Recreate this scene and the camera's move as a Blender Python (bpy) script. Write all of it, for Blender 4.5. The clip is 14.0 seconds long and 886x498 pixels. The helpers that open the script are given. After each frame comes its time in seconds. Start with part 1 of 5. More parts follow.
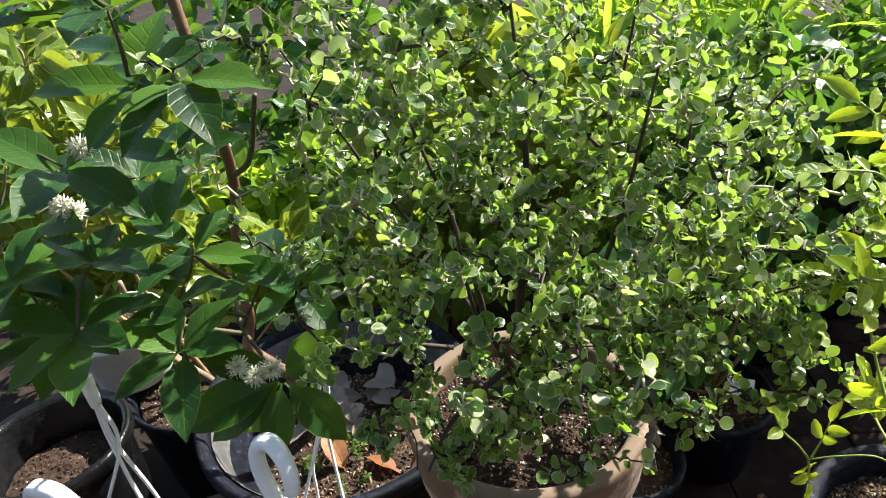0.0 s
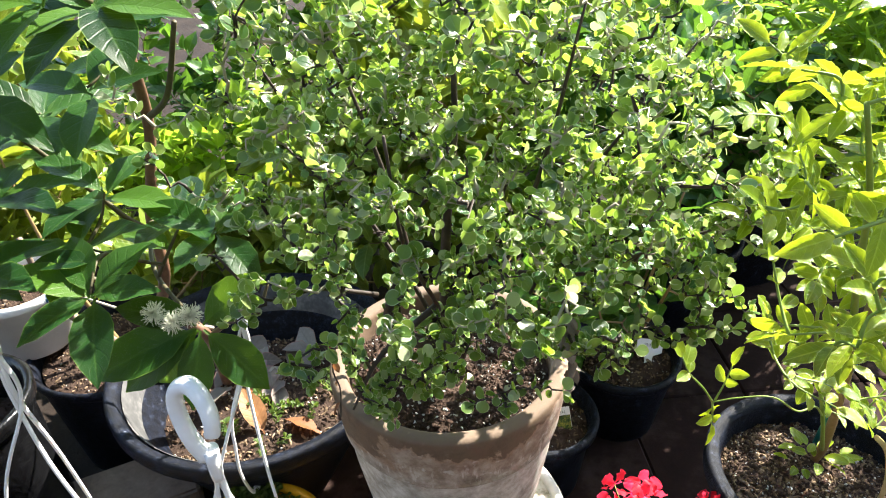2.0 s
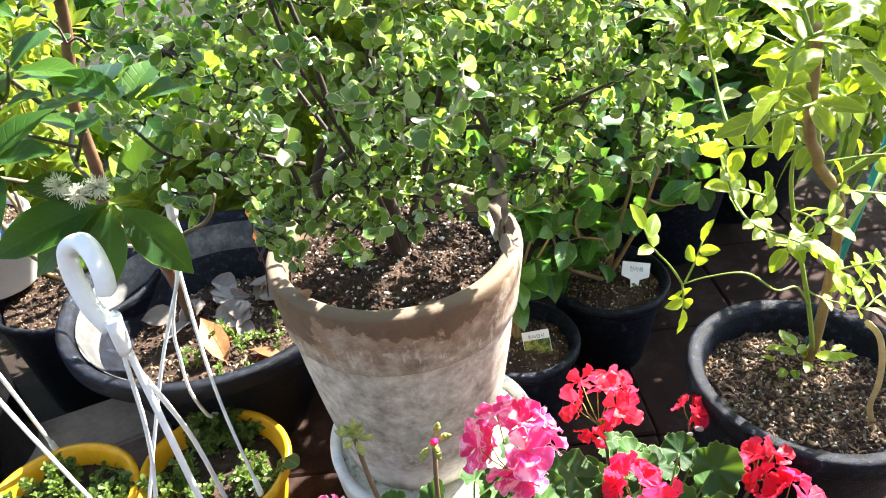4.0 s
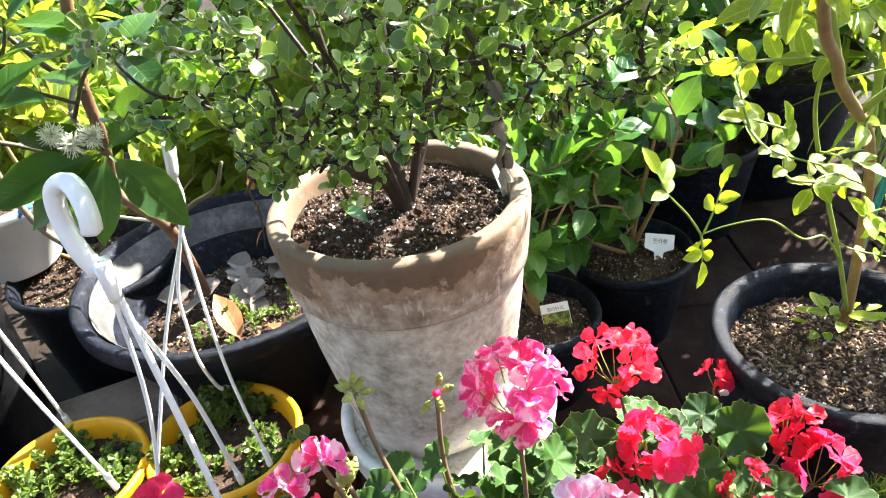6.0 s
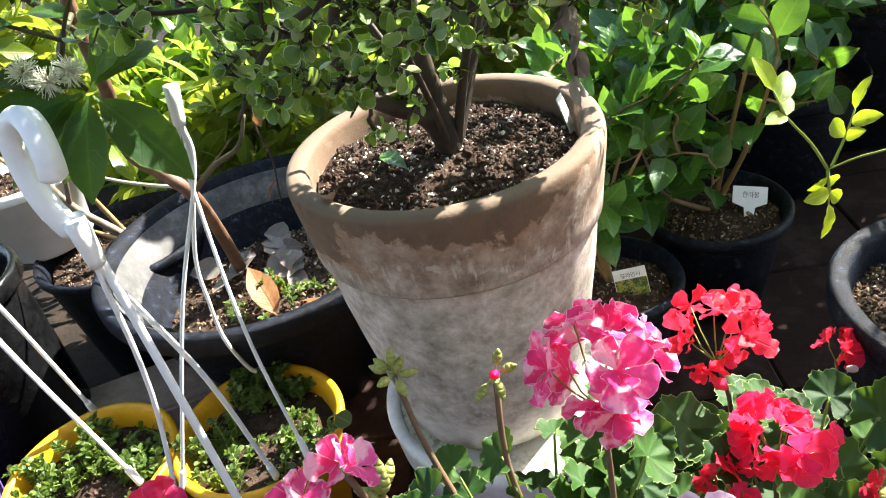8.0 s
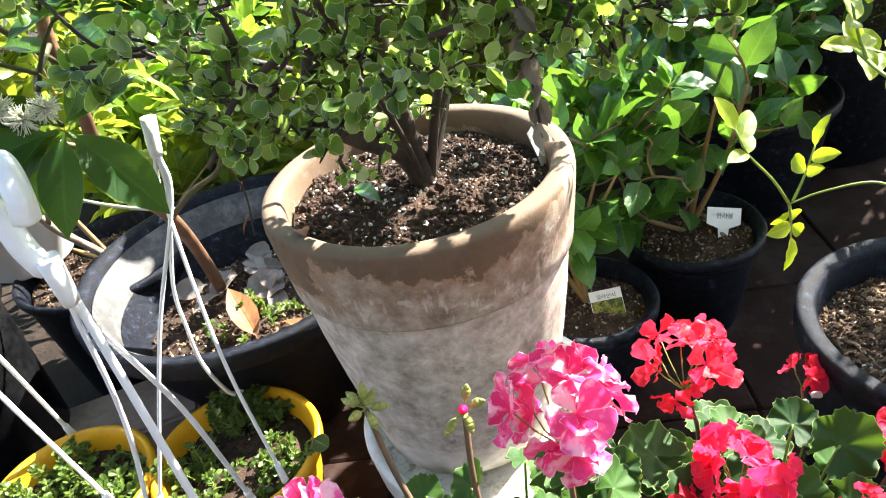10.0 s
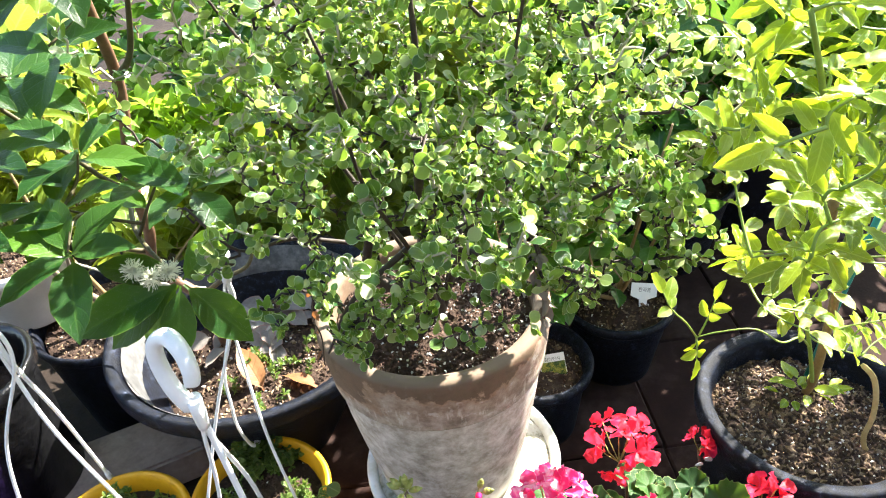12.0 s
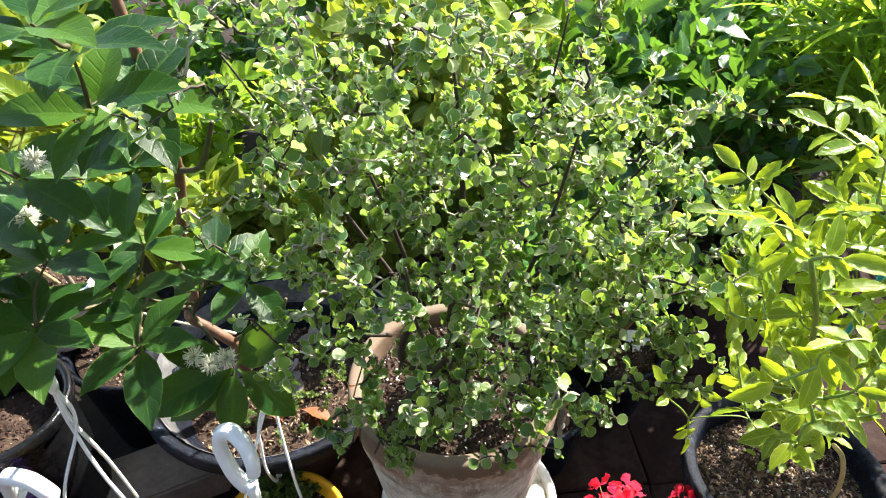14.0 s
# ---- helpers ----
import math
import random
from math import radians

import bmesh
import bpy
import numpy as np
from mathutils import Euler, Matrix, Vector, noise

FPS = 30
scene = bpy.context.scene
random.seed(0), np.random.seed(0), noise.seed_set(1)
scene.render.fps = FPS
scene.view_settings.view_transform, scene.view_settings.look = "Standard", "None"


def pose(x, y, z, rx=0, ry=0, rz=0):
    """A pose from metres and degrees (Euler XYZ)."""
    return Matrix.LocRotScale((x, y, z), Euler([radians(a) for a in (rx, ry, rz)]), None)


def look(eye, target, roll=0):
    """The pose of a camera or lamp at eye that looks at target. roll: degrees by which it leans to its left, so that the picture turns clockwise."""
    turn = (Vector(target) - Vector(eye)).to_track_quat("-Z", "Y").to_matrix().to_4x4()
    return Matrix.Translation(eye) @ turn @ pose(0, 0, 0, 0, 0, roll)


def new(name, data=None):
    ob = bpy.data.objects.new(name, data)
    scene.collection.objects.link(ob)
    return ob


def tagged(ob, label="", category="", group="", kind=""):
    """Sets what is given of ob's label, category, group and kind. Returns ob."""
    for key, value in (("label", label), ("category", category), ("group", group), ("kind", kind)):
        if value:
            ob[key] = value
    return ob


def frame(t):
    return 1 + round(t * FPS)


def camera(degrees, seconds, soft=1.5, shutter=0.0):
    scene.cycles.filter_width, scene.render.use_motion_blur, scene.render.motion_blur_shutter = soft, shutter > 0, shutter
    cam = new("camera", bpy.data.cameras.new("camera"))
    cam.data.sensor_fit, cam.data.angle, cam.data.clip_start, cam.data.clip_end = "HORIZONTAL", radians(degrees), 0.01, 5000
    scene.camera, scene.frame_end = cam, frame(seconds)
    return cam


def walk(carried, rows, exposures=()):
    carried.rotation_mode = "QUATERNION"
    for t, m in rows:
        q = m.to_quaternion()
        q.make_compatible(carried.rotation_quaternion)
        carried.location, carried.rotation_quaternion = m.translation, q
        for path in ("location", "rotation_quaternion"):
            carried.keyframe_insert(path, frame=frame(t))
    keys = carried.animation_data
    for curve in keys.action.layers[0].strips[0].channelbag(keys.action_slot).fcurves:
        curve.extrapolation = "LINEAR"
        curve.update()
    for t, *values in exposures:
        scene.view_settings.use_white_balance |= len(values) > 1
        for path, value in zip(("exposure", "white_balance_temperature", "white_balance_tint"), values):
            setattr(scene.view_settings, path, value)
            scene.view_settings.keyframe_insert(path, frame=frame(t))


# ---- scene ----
cam = camera(65.4, 14.0, 1.1)
PATH = [
    (0, (0.009, -0.071, 1.157), (-0.103, 1.63, 0.112), -6.4),
    (0.5, (0.004, -0.079, 1.148), (-0.023, 1.604, 0.068), -5.8),
    (1, (-0.003, -0.091, 1.144), (0.024, 1.573, 0.035), -4.7),
    (1.5, (-0.006, -0.099, 1.135), (0.088, 1.552, 0.008), -2.3),
    (2, (-0.002, -0.095, 1.121), (0.116, 1.572, 0.022), -1.6),
    (2.5, (0.013, -0.099, 1.052), (0.112, 1.565, -0.052), -2.1),
    (3, (0.048, -0.109, 1.001), (0.114, 1.549, -0.117), -3.8),
    (3.2, (0.055, -0.116, 0.989), (0.126, 1.54, -0.13), -4.2),
    (5.3, (0.115, -0.132, 0.923), (0.139, 1.569, -0.129), -6.1),
    (5.5, (0.115, -0.131, 0.917), (0.12, 1.572, -0.132), -6.2),
    (6, (0.11, -0.139, 0.881), (0.083, 1.546, -0.196), -7.2),
    (6.5, (0.108, -0.14, 0.884), (0.053, 1.528, -0.218), -7.7),
    (7, (0.097, -0.13, 0.845), (-0.013, 1.532, -0.261), -9.5),
    (7.5, (0.096, -0.08, 0.802), (-0.064, 1.556, -0.338), -10.6),
    (8, (0.105, -0.031, 0.779), (-0.092, 1.625, -0.325), -12.0),
    (8.2, (0.111, -0.022, 0.78), (-0.09, 1.653, -0.294), -11.9),
    (10.3, (0.124, -0.03, 0.818), (-0.01, 1.635, -0.282), -10.9),
    (10.5, (0.116, -0.053, 0.869), (0.043, 1.616, -0.231), -9.1),
    (11, (0.09, -0.081, 0.952), (0.023, 1.571, -0.174), -9.0),
    (11.5, (0.061, -0.111, 1.033), (0.087, 1.512, -0.134), -6.1),
    (12, (0.038, -0.112, 1.102), (0.115, 1.497, -0.083), -4.9),
    (12.5, (0.022, -0.095, 1.148), (0.111, 1.5, -0.055), -4.3),
    (13, (0.001, -0.1, 1.191), (0.104, 1.463, -0.053), -3.9),
    (13.5, (-0.012, -0.09, 1.252), (0.103, 1.47, 0.005), -2.6),
    (14, (-0.01, -0.08, 1.295), (0.102, 1.47, 0.035), -1.4),
]
EXPOSURES = [(t, e, 6650, 9) for t, e in ((0, 1.75), (1, 2.27), (1.5, 2.48), (2.5, 2.45), (3, 2.66), (5.5, 3.17), (6.5, 2.86), (8, 2.62), (10.4, 3.0), (11.5, 3.15), (12.5, 2.83), (13.5, 2.5), (14, 2.25))]
walk(cam, [(t, look(eye, target, roll)) for t, eye, target, roll in PATH], EXPOSURES)

# ---- light ----
SUN_TO = Vector((0.77, 0.64, 0.9)).normalized()
world = bpy.data.worlds.new("sky")
scene.world = world
world.use_nodes = True
wn = world.node_tree.nodes
sky = wn.new("ShaderNodeTexSky")
sky.sky_type = "NISHITA"
sky.sun_disc = False
sky.sun_elevation = math.asin(SUN_TO.z)
sky.sun_rotation = math.atan2(SUN_TO.x, SUN_TO.y)
world.node_tree.links.new(sky.outputs[0], wn["Background"].inputs[0])
wn["Background"].inputs[1].default_value = 0.08
sun_data = bpy.data.lights.new("sun", "SUN")
sun_data.energy, sun_data.angle, sun_data.color = 5.0, radians(0.55), (1.0, 0.95, 0.86)
sun = new("sun", sun_data)
sun.matrix_world = look(SUN_TO * 20, (0, 0, 0))

GROUND = -0.10
UP = np.array([0.0, 0.0, 1.0])


# ---- materials ----
def material(name):
    m = bpy.data.materials.new(name)
    m.use_nodes = True
    nt = m.node_tree
    return m, nt, nt.nodes["Principled BSDF"], nt.nodes["Material Output"]


def node(nt, kind, **inputs):
    n = nt.nodes.new(kind)
    for key, value in inputs.items():
        n.inputs[key.replace("_", " ")].default_value = value
    return n


def ramp(nt, source, stops):
    r = nt.nodes.new("ShaderNodeValToRGB")
    els = r.color_ramp.elements
    while len(els) < len(stops):
        els.new(0.5)
    for e, (p, c) in zip(els, stops):
        e.position, e.color = p, (*c, 1) if len(c) == 3 else c
    nt.links.new(source, r.inputs[0])
    return r.outputs[0]


def math_node(nt, op, a, b=None, clamp=False):
    n = nt.nodes.new("ShaderNodeMath")
    n.operation, n.use_clamp = op, clamp
    for i, v in enumerate((a, b)):
        if v is None:
            continue
        if isinstance(v, (int, float)):
            n.inputs[i].default_value = v
        else:
            nt.links.new(v, n.inputs[i])
    return n.outputs[0]


def mix_rgb(nt, fac, a, b, blend="MIX"):
    n = nt.nodes.new("ShaderNodeMix")
    n.data_type, n.blend_type = "RGBA", blend
    for sock, v in ((n.inputs[0], fac), (n.inputs[6], a), (n.inputs[7], b)):
        if isinstance(v, (int, float)):
            sock.default_value = v
        elif isinstance(v, tuple):
            sock.default_value = (*v, 1)
        else:
            nt.links.new(v, sock)
    return n.outputs[2]


def noise_tex(nt, scale, detail=4, rough=0.6, coords=None):
    n = node(nt, "ShaderNodeTexNoise", Scale=scale, Detail=detail, Roughness=rough)
    if coords is None:
        coords = nt.nodes.new("ShaderNodeTexCoord").outputs["Object"]
    nt.links.new(coords, n.inputs["Vector"])
    return n.outputs[0]


def bump(nt, bsdf, height, strength, distance):
    b = node(nt, "ShaderNodeBump", Strength=strength, Distance=distance)
    nt.links.new(height, b.inputs["Height"])
    nt.links.new(b.outputs[0], bsdf.inputs["Normal"])


def chance(nt):
    """A number from 0 to 1 for each leaf, whether an object of its own or an island."""
    a = nt.nodes.new("ShaderNodeNewGeometry").outputs["Random Per Island"]
    b = nt.nodes.new("ShaderNodeObjectInfo").outputs["Random"]
    return math_node(nt, "FRACT", math_node(nt, "ADD", a, b))


def leaf_material(name, colours, margin, rib, rough=0.4, through_light=0.35, glow=(0.35, 0.5, 0.06), veins=0.0, margin_from=0.86, blemish=0.0, rib_amount=0.7, specular=0.45, flush=None):
    m, nt, bsdf, out = material(name)
    at = nt.nodes.new("ShaderNodeAttribute")
    at.attribute_name = "lf"
    sep = nt.nodes.new("ShaderNodeSeparateXYZ")
    nt.links.new(at.outputs["Vector"], sep.inputs[0])
    u, v, e = sep.outputs
    base = ramp(nt, chance(nt), [(i / (len(colours) - 1), c) for i, c in enumerate(colours)])
    grain = noise_tex(nt, 90, 5, 0.65)
    base = mix_rgb(nt, 0.45, base, ramp(nt, grain, [(0.3, (0.3, 0.3, 0.3)), (0.7, (1, 1, 1))]), "MULTIPLY")
    edge = math_node(nt, "MULTIPLY", math_node(nt, "SUBTRACT", e, margin_from), 1.6 / (1.001 - margin_from), True)
    base = mix_rgb(nt, math_node(nt, "MULTIPLY", edge, 0.95), base, margin)
    au = math_node(nt, "ABSOLUTE", u)
    mid = math_node(nt, "SUBTRACT", 1.0, math_node(nt, "MULTIPLY", au, 9.0), True)
    base = mix_rgb(nt, math_node(nt, "MULTIPLY", mid, rib_amount), base, rib)
    stalk = math_node(nt, "MULTIPLY", math_node(nt, "SUBTRACT", 0.2, v), 8.0, True)
    base = mix_rgb(nt, math_node(nt, "MULTIPLY", stalk, 0.8), base, rib)
    height = math_node(nt, "MULTIPLY", mid, -1.0)
    if flush:
        blotch = ramp(nt, noise_tex(nt, 55, 3, 0.6), [(0.52, (0, 0, 0)), (0.62, (1, 1, 1))])
        base = mix_rgb(nt, math_node(nt, "MULTIPLY", blotch, 0.75), base, flush)
    if veins:
        w = math_node(nt, "SINE", math_node(nt, "SUBTRACT", math_node(nt, "MULTIPLY", v, 44.0), math_node(nt, "MULTIPLY", au, 9.0)))
        w = math_node(nt, "MULTIPLY", math_node(nt, "SUBTRACT", w, 0.75, True), 4.0, True)
        base = mix_rgb(nt, math_node(nt, "MULTIPLY", w, veins), base, rib)
        height = math_node(nt, "SUBTRACT", height, w)
    if blemish:
        spots = noise_tex(nt, 260, 2, 0.5)
        base = mix_rgb(nt, math_node(nt, "MULTIPLY", ramp(nt, spots, [(0.66, (0, 0, 0)), (0.72, (1, 1, 1))]), blemish), base, (0.5, 0.52, 0.4))
    nt.links.new(base, bsdf.inputs["Base Color"])
    bsdf.inputs["Roughness"].default_value = rough
    bsdf.inputs["Specular IOR Level"].default_value = specular
    bump(nt, bsdf, math_node(nt, "ADD", height, grain), 0.35, 0.0012)
    tr = nt.nodes.new("ShaderNodeBsdfTranslucent")
    nt.links.new(mix_rgb(nt, 0.5, base, glow), tr.inputs[0])
    mx = nt.nodes.new("ShaderNodeMixShader")
    mx.inputs[0].default_value = through_light
    nt.links.new(bsdf.outputs[0], mx.inputs[1])
    nt.links.new(tr.outputs[0], mx.inputs[2])
    nt.links.new(mx.outputs[0], out.inputs[0])
    return m


def rough_material(name, stops, scale, rough, bump_scale, bump_strength, bump_dist=0.002, detail=6, spread=(0.0, 0.0), metal=0.0, stretch=None, specular=0.4):
    """A mottled surface: colours by two scales of noise, with fine relief."""
    m, nt, bsdf, out = material(name)
    co = nt.nodes.new("ShaderNodeTexCoord").outputs["Object"]
    if stretch:
        mp = nt.nodes.new("ShaderNodeMapping")
        mp.inputs["Scale"].default_value = stretch
        nt.links.new(co, mp.inputs[0])
        co = mp.outputs[0]
    a = noise_tex(nt, scale, detail, 0.65, co)
    b = noise_tex(nt, scale * 7, 4, 0.6, co)
    c = math_node(nt, "ADD", math_node(nt, "MULTIPLY", a, 0.7), math_node(nt, "MULTIPLY", b, 0.3))
    nt.links.new(ramp(nt, c, stops), bsdf.inputs["Base Color"])
    rr = node(nt, "ShaderNodeMapRange")
    rr.inputs["To Min"].default_value, rr.inputs["To Max"].default_value = rough
    nt.links.new(b, rr.inputs[0])
    nt.links.new(rr.outputs[0], bsdf.inputs["Roughness"])
    bsdf.inputs["Specular IOR Level"].default_value = specular
    bump(nt, bsdf, noise_tex(nt, bump_scale, 6, 0.7, co), bump_strength, bump_dist)
    return m


# the palest stop stands for silvery undersides and for glare on leaves
SHRUB_LEAF = leaf_material("shrub_leaf", [(0.015, 0.06, 0.02), (0.034, 0.105, 0.036), (0.066, 0.15, 0.046), (0.12, 0.21, 0.056), (0.25, 0.32, 0.095), (0.5, 0.54, 0.4)], (0.55, 0.63, 0.34), (0.32, 0.42, 0.2), 0.24, 0.46, (0.46, 0.7, 0.045), 0.0, 0.87, rib_amount=0.08, specular=0.55)
GLOSSY_LEAF = leaf_material("glossy_leaf", [(0.005, 0.028, 0.007), (0.011, 0.05, 0.01), (0.024, 0.08, 0.013), (0.06, 0.14, 0.016)], (0.1, 0.17, 0.03), (0.06, 0.13, 0.025), 0.33, 0.32, (0.28, 0.52, 0.025), 0.08, 0.95, 0.6, rib_amount=0.5, specular=0.22)
LIME_LEAF = leaf_material("lime_leaf", [(0.07, 0.16, 0.01), (0.15, 0.26, 0.014), (0.28, 0.39, 0.022)], (0.56, 0.63, 0.12), (0.42, 0.52, 0.07), 0.2, 0.46, (0.68, 0.82, 0.025), 0.16, 0.92, specular=0.5)
BRIGHT_LEAF = leaf_material("bright_leaf", [(0.07, 0.14, 0.016), (0.13, 0.21, 0.024), (0.24, 0.32, 0.045)], (0.34, 0.4, 0.1), (0.32, 0.38, 0.1), 0.32, 0.42, (0.55, 0.62, 0.04), 0.2, 0.95)
OVATE_LEAF = leaf_material("ovate_leaf", [(0.02, 0.08, 0.016), (0.038, 0.125, 0.022), (0.075, 0.18, 0.03)], (0.09, 0.18, 0.035), (0.13, 0.23, 0.06), 0.25, 0.32, (0.27, 0.54, 0.035), 0.25, 0.96, specular=0.55)
STRAP_LEAF = leaf_material("strap_leaf", [(0.07, 0.16, 0.022), (0.14, 0.26, 0.03), (0.28, 0.4, 0.045)], (0.2, 0.32, 0.05), (0.24, 0.36, 0.07), 0.3, 0.55, (0.6, 0.85, 0.06))
GERANIUM_LEAF = leaf_material("geranium_leaf", [(0.012, 0.045, 0.01), (0.024, 0.075, 0.014), (0.05, 0.115, 0.02)], (0.22, 0.3, 0.11), (0.03, 0.075, 0.022), 0.55, 0.2, (0.22, 0.4, 0.03), 0.0, 0.965, rib_amount=0.5, specular=0.25)
SEEDLING_LEAF = leaf_material("seedling_leaf", [(0.035, 0.085, 0.014), (0.07, 0.13, 0.02), (0.14, 0.21, 0.04)], (0.14, 0.2, 0.05), (0.2, 0.26, 0.09), 0.45, 0.32, (0.36, 0.52, 0.05))
DRY_LEAF = leaf_material("dry_leaf", [(0.16, 0.05, 0.016), (0.27, 0.095, 0.028), (0.38, 0.18, 0.07)], (0.3, 0.15, 0.06), (0.2, 0.08, 0.035), 0.6, 0.25, (0.6, 0.22, 0.05), 0.3, 0.93)
GREY_LITTER = leaf_material("grey_litter", [(0.16, 0.14, 0.12), (0.36, 0.34, 0.31), (0.1, 0.075, 0.06)], (0.26, 0.15, 0.13), (0.2, 0.18, 0.16), 0.7, 0.15, (0.4, 0.3, 0.2), 0.3)
RED_PETAL = leaf_material("red_petal", [(0.72, 0.014, 0.04), (0.8, 0.03, 0.06), (0.8, 0.025, 0.13)], (0.85, 0.07, 0.15), (0.7, 0.02, 0.14), 0.5, 0.5, (1.0, 0.06, 0.12), 0.0, 0.9, rib_amount=0.1, specular=0.25)
CERISE_PETAL = leaf_material("cerise_petal", [(0.85, 0.02, 0.08), (0.88, 0.04, 0.12), (0.85, 0.03, 0.18)], (0.9, 0.12, 0.24), (0.8, 0.02, 0.2), 0.5, 0.5, (1.0, 0.06, 0.16), 0.0, 0.9, rib_amount=0.1, specular=0.25)
PINK_PETAL = leaf_material("pink_petal", [(0.9, 0.035, 0.2), (0.94, 0.07, 0.33), (0.95, 0.14, 0.46), (0.88, 0.02, 0.12)], (0.98, 0.72, 0.86), (0.9, 0.03, 0.14), 0.5, 0.5, (1.0, 0.14, 0.42), 0.0, 0.92, rib_amount=0.3, specular=0.2, flush=(0.97, 0.8, 0.87))
PALE_PETAL = leaf_material("pale_petal", [(0.94, 0.14, 0.38), (0.95, 0.42, 0.62), (0.96, 0.68, 0.8)], (0.98, 0.93, 0.95), (0.92, 0.05, 0.24), 0.5, 0.5, (1.0, 0.42, 0.58), 0.0, 0.62, rib_amount=0.5, specular=0.2, flush=(0.97, 0.84, 0.9))
WHITE_PETAL = leaf_material("white_petal", [(0.62, 0.68, 0.72), (0.72, 0.76, 0.8)], (0.78, 0.82, 0.85), (0.6, 0.66, 0.7), 0.5, 0.4, (0.8, 0.85, 0.9))
STAMEN = rough_material("stamen", [(0.3, (0.75, 0.74, 0.55)), (0.7, (0.85, 0.85, 0.72))], 60, (0.5, 0.6), 200, 0.1)
DARK_BARK = rough_material("dark_bark", [(0.3, (0.012, 0.008, 0.006)), (0.5, (0.032, 0.021, 0.015)), (0.75, (0.085, 0.06, 0.044))], 30, (0.5, 0.75), 150, 0.6)
RED_BARK = rough_material("red_bark", [(0.3, (0.05, 0.026, 0.016)), (0.45, (0.11, 0.056, 0.032)), (0.6, (0.19, 0.1, 0.06)), (0.75, (0.28, 0.2, 0.15))], 14, (0.45, 0.65), 80, 0.4)
WOODY = rough_material("woody_bark", [(0.3, (0.09, 0.065, 0.045)), (0.55, (0.2, 0.155, 0.115)), (0.75, (0.33, 0.28, 0.22))], 26, (0.6, 0.8), 130, 0.6)
TREE_TWIG = rough_material("tree_twig", [(0.3, (0.035, 0.03, 0.014)), (0.7, (0.09, 0.075, 0.03))], 30, (0.5, 0.7), 120, 0.4)
GREY_TWIG = rough_material("grey_twig", [(0.3, (0.3, 0.27, 0.19)), (0.7, (0.5, 0.47, 0.36))], 40, (0.6, 0.8), 150, 0.4)
BROWN_STEM = rough_material("brown_stem", [(0.3, (0.13, 0.08, 0.03)), (0.6, (0.25, 0.17, 0.07)), (0.8, (0.3, 0.24, 0.1))], 25, (0.5, 0.65), 120, 0.5)
GREEN_STEM = rough_material("green_stem", [(0.3, (0.12, 0.2, 0.03)), (0.7, (0.24, 0.32, 0.06))], 25, (0.45, 0.6), 120, 0.2)
PINK_STEM = rough_material("flower_stalk", [(0.3, (0.07, 0.045, 0.025)), (0.7, (0.17, 0.1, 0.06))], 25, (0.5, 0.65), 120, 0.2)
BUD_GREEN = rough_material("bud_green", [(0.3, (0.16, 0.2, 0.04)), (0.7, (0.36, 0.36, 0.1))], 60, (0.5, 0.65), 160, 0.3)
# bluish stops put the sky's reflection into the colour; palest specks are dust
BLACK_PLASTIC = rough_material("black_plastic", [(0.44, (0.0025, 0.0032, 0.0055)), (0.55, (0.006, 0.0085, 0.017)), (0.62, (0.024, 0.032, 0.055)), (0.68, (0.12, 0.135, 0.18))], 75, (0.3, 0.62), 420, 1.0, 0.0018, specular=0.16)
GLOSS_PLASTIC = rough_material("gloss_plastic", [(0.4, (0.003, 0.003, 0.0035)), (0.7, (0.012, 0.0125, 0.014))], 12, (0.14, 0.32), 9, 0.35, 0.02, specular=0.4)
GREY_PLASTIC = rough_material("grey_plastic", [(0.35, (0.02, 0.02, 0.022)), (0.5, (0.05, 0.05, 0.05)), (0.65, (0.13, 0.128, 0.125))], 16, (0.55, 0.7), 160, 0.3)
YELLOW_PLASTIC = rough_material("yellow_plastic", [(0.3, (0.58, 0.28, 0.008)), (0.55, (0.72, 0.37, 0.012)), (0.8, (0.66, 0.4, 0.06))], 14, (0.35, 0.5), 120, 0.1)
PURPLE_PLASTIC = rough_material("purple_plastic", [(0.3, (0.1, 0.05, 0.3)), (0.7, (0.2, 0.12, 0.45))], 14, (0.35, 0.5), 120, 0.1)
WHITE_PLASTIC = rough_material("white_plastic", [(0.3, (0.72, 0.73, 0.76)), (0.6, (0.82, 0.83, 0.85))], 20, (0.3, 0.45), 120, 0.05, specular=0.5)
WHITE_WORN = rough_material("white_worn", [(0.25, (0.26, 0.245, 0.17)), (0.38, (0.5, 0.49, 0.44)), (0.55, (0.66, 0.66, 0.64)), (0.8, (0.76, 0.76, 0.75))], 14, (0.5, 0.7), 140, 0.25)
DIRTY_PLATE = rough_material("dirty_plate", [(0.3, (0.06, 0.065, 0.025)), (0.4, (0.24, 0.22, 0.15)), (0.5, (0.48, 0.45, 0.37)), (0.75, (0.64, 0.62, 0.56))], 26, (0.7, 0.9), 190, 0.5)
TEAL = rough_material("teal_plastic", [(0.3, (0.005, 0.14, 0.13)), (0.7, (0.01, 0.24, 0.22))], 30, (0.3, 0.45), 120, 0.1)
SOIL = rough_material("soil", [(0.3, (0.018, 0.011, 0.008)), (0.5, (0.048, 0.03, 0.022)), (0.7, (0.1, 0.066, 0.048))], 45, (0.85, 0.98), 160, 1.0, 0.006, specular=0.2)
PERLITE = rough_material("perlite", [(0.3, (0.42, 0.4, 0.36)), (0.7, (0.68, 0.66, 0.62))], 90, (0.8, 0.95), 400, 0.5)
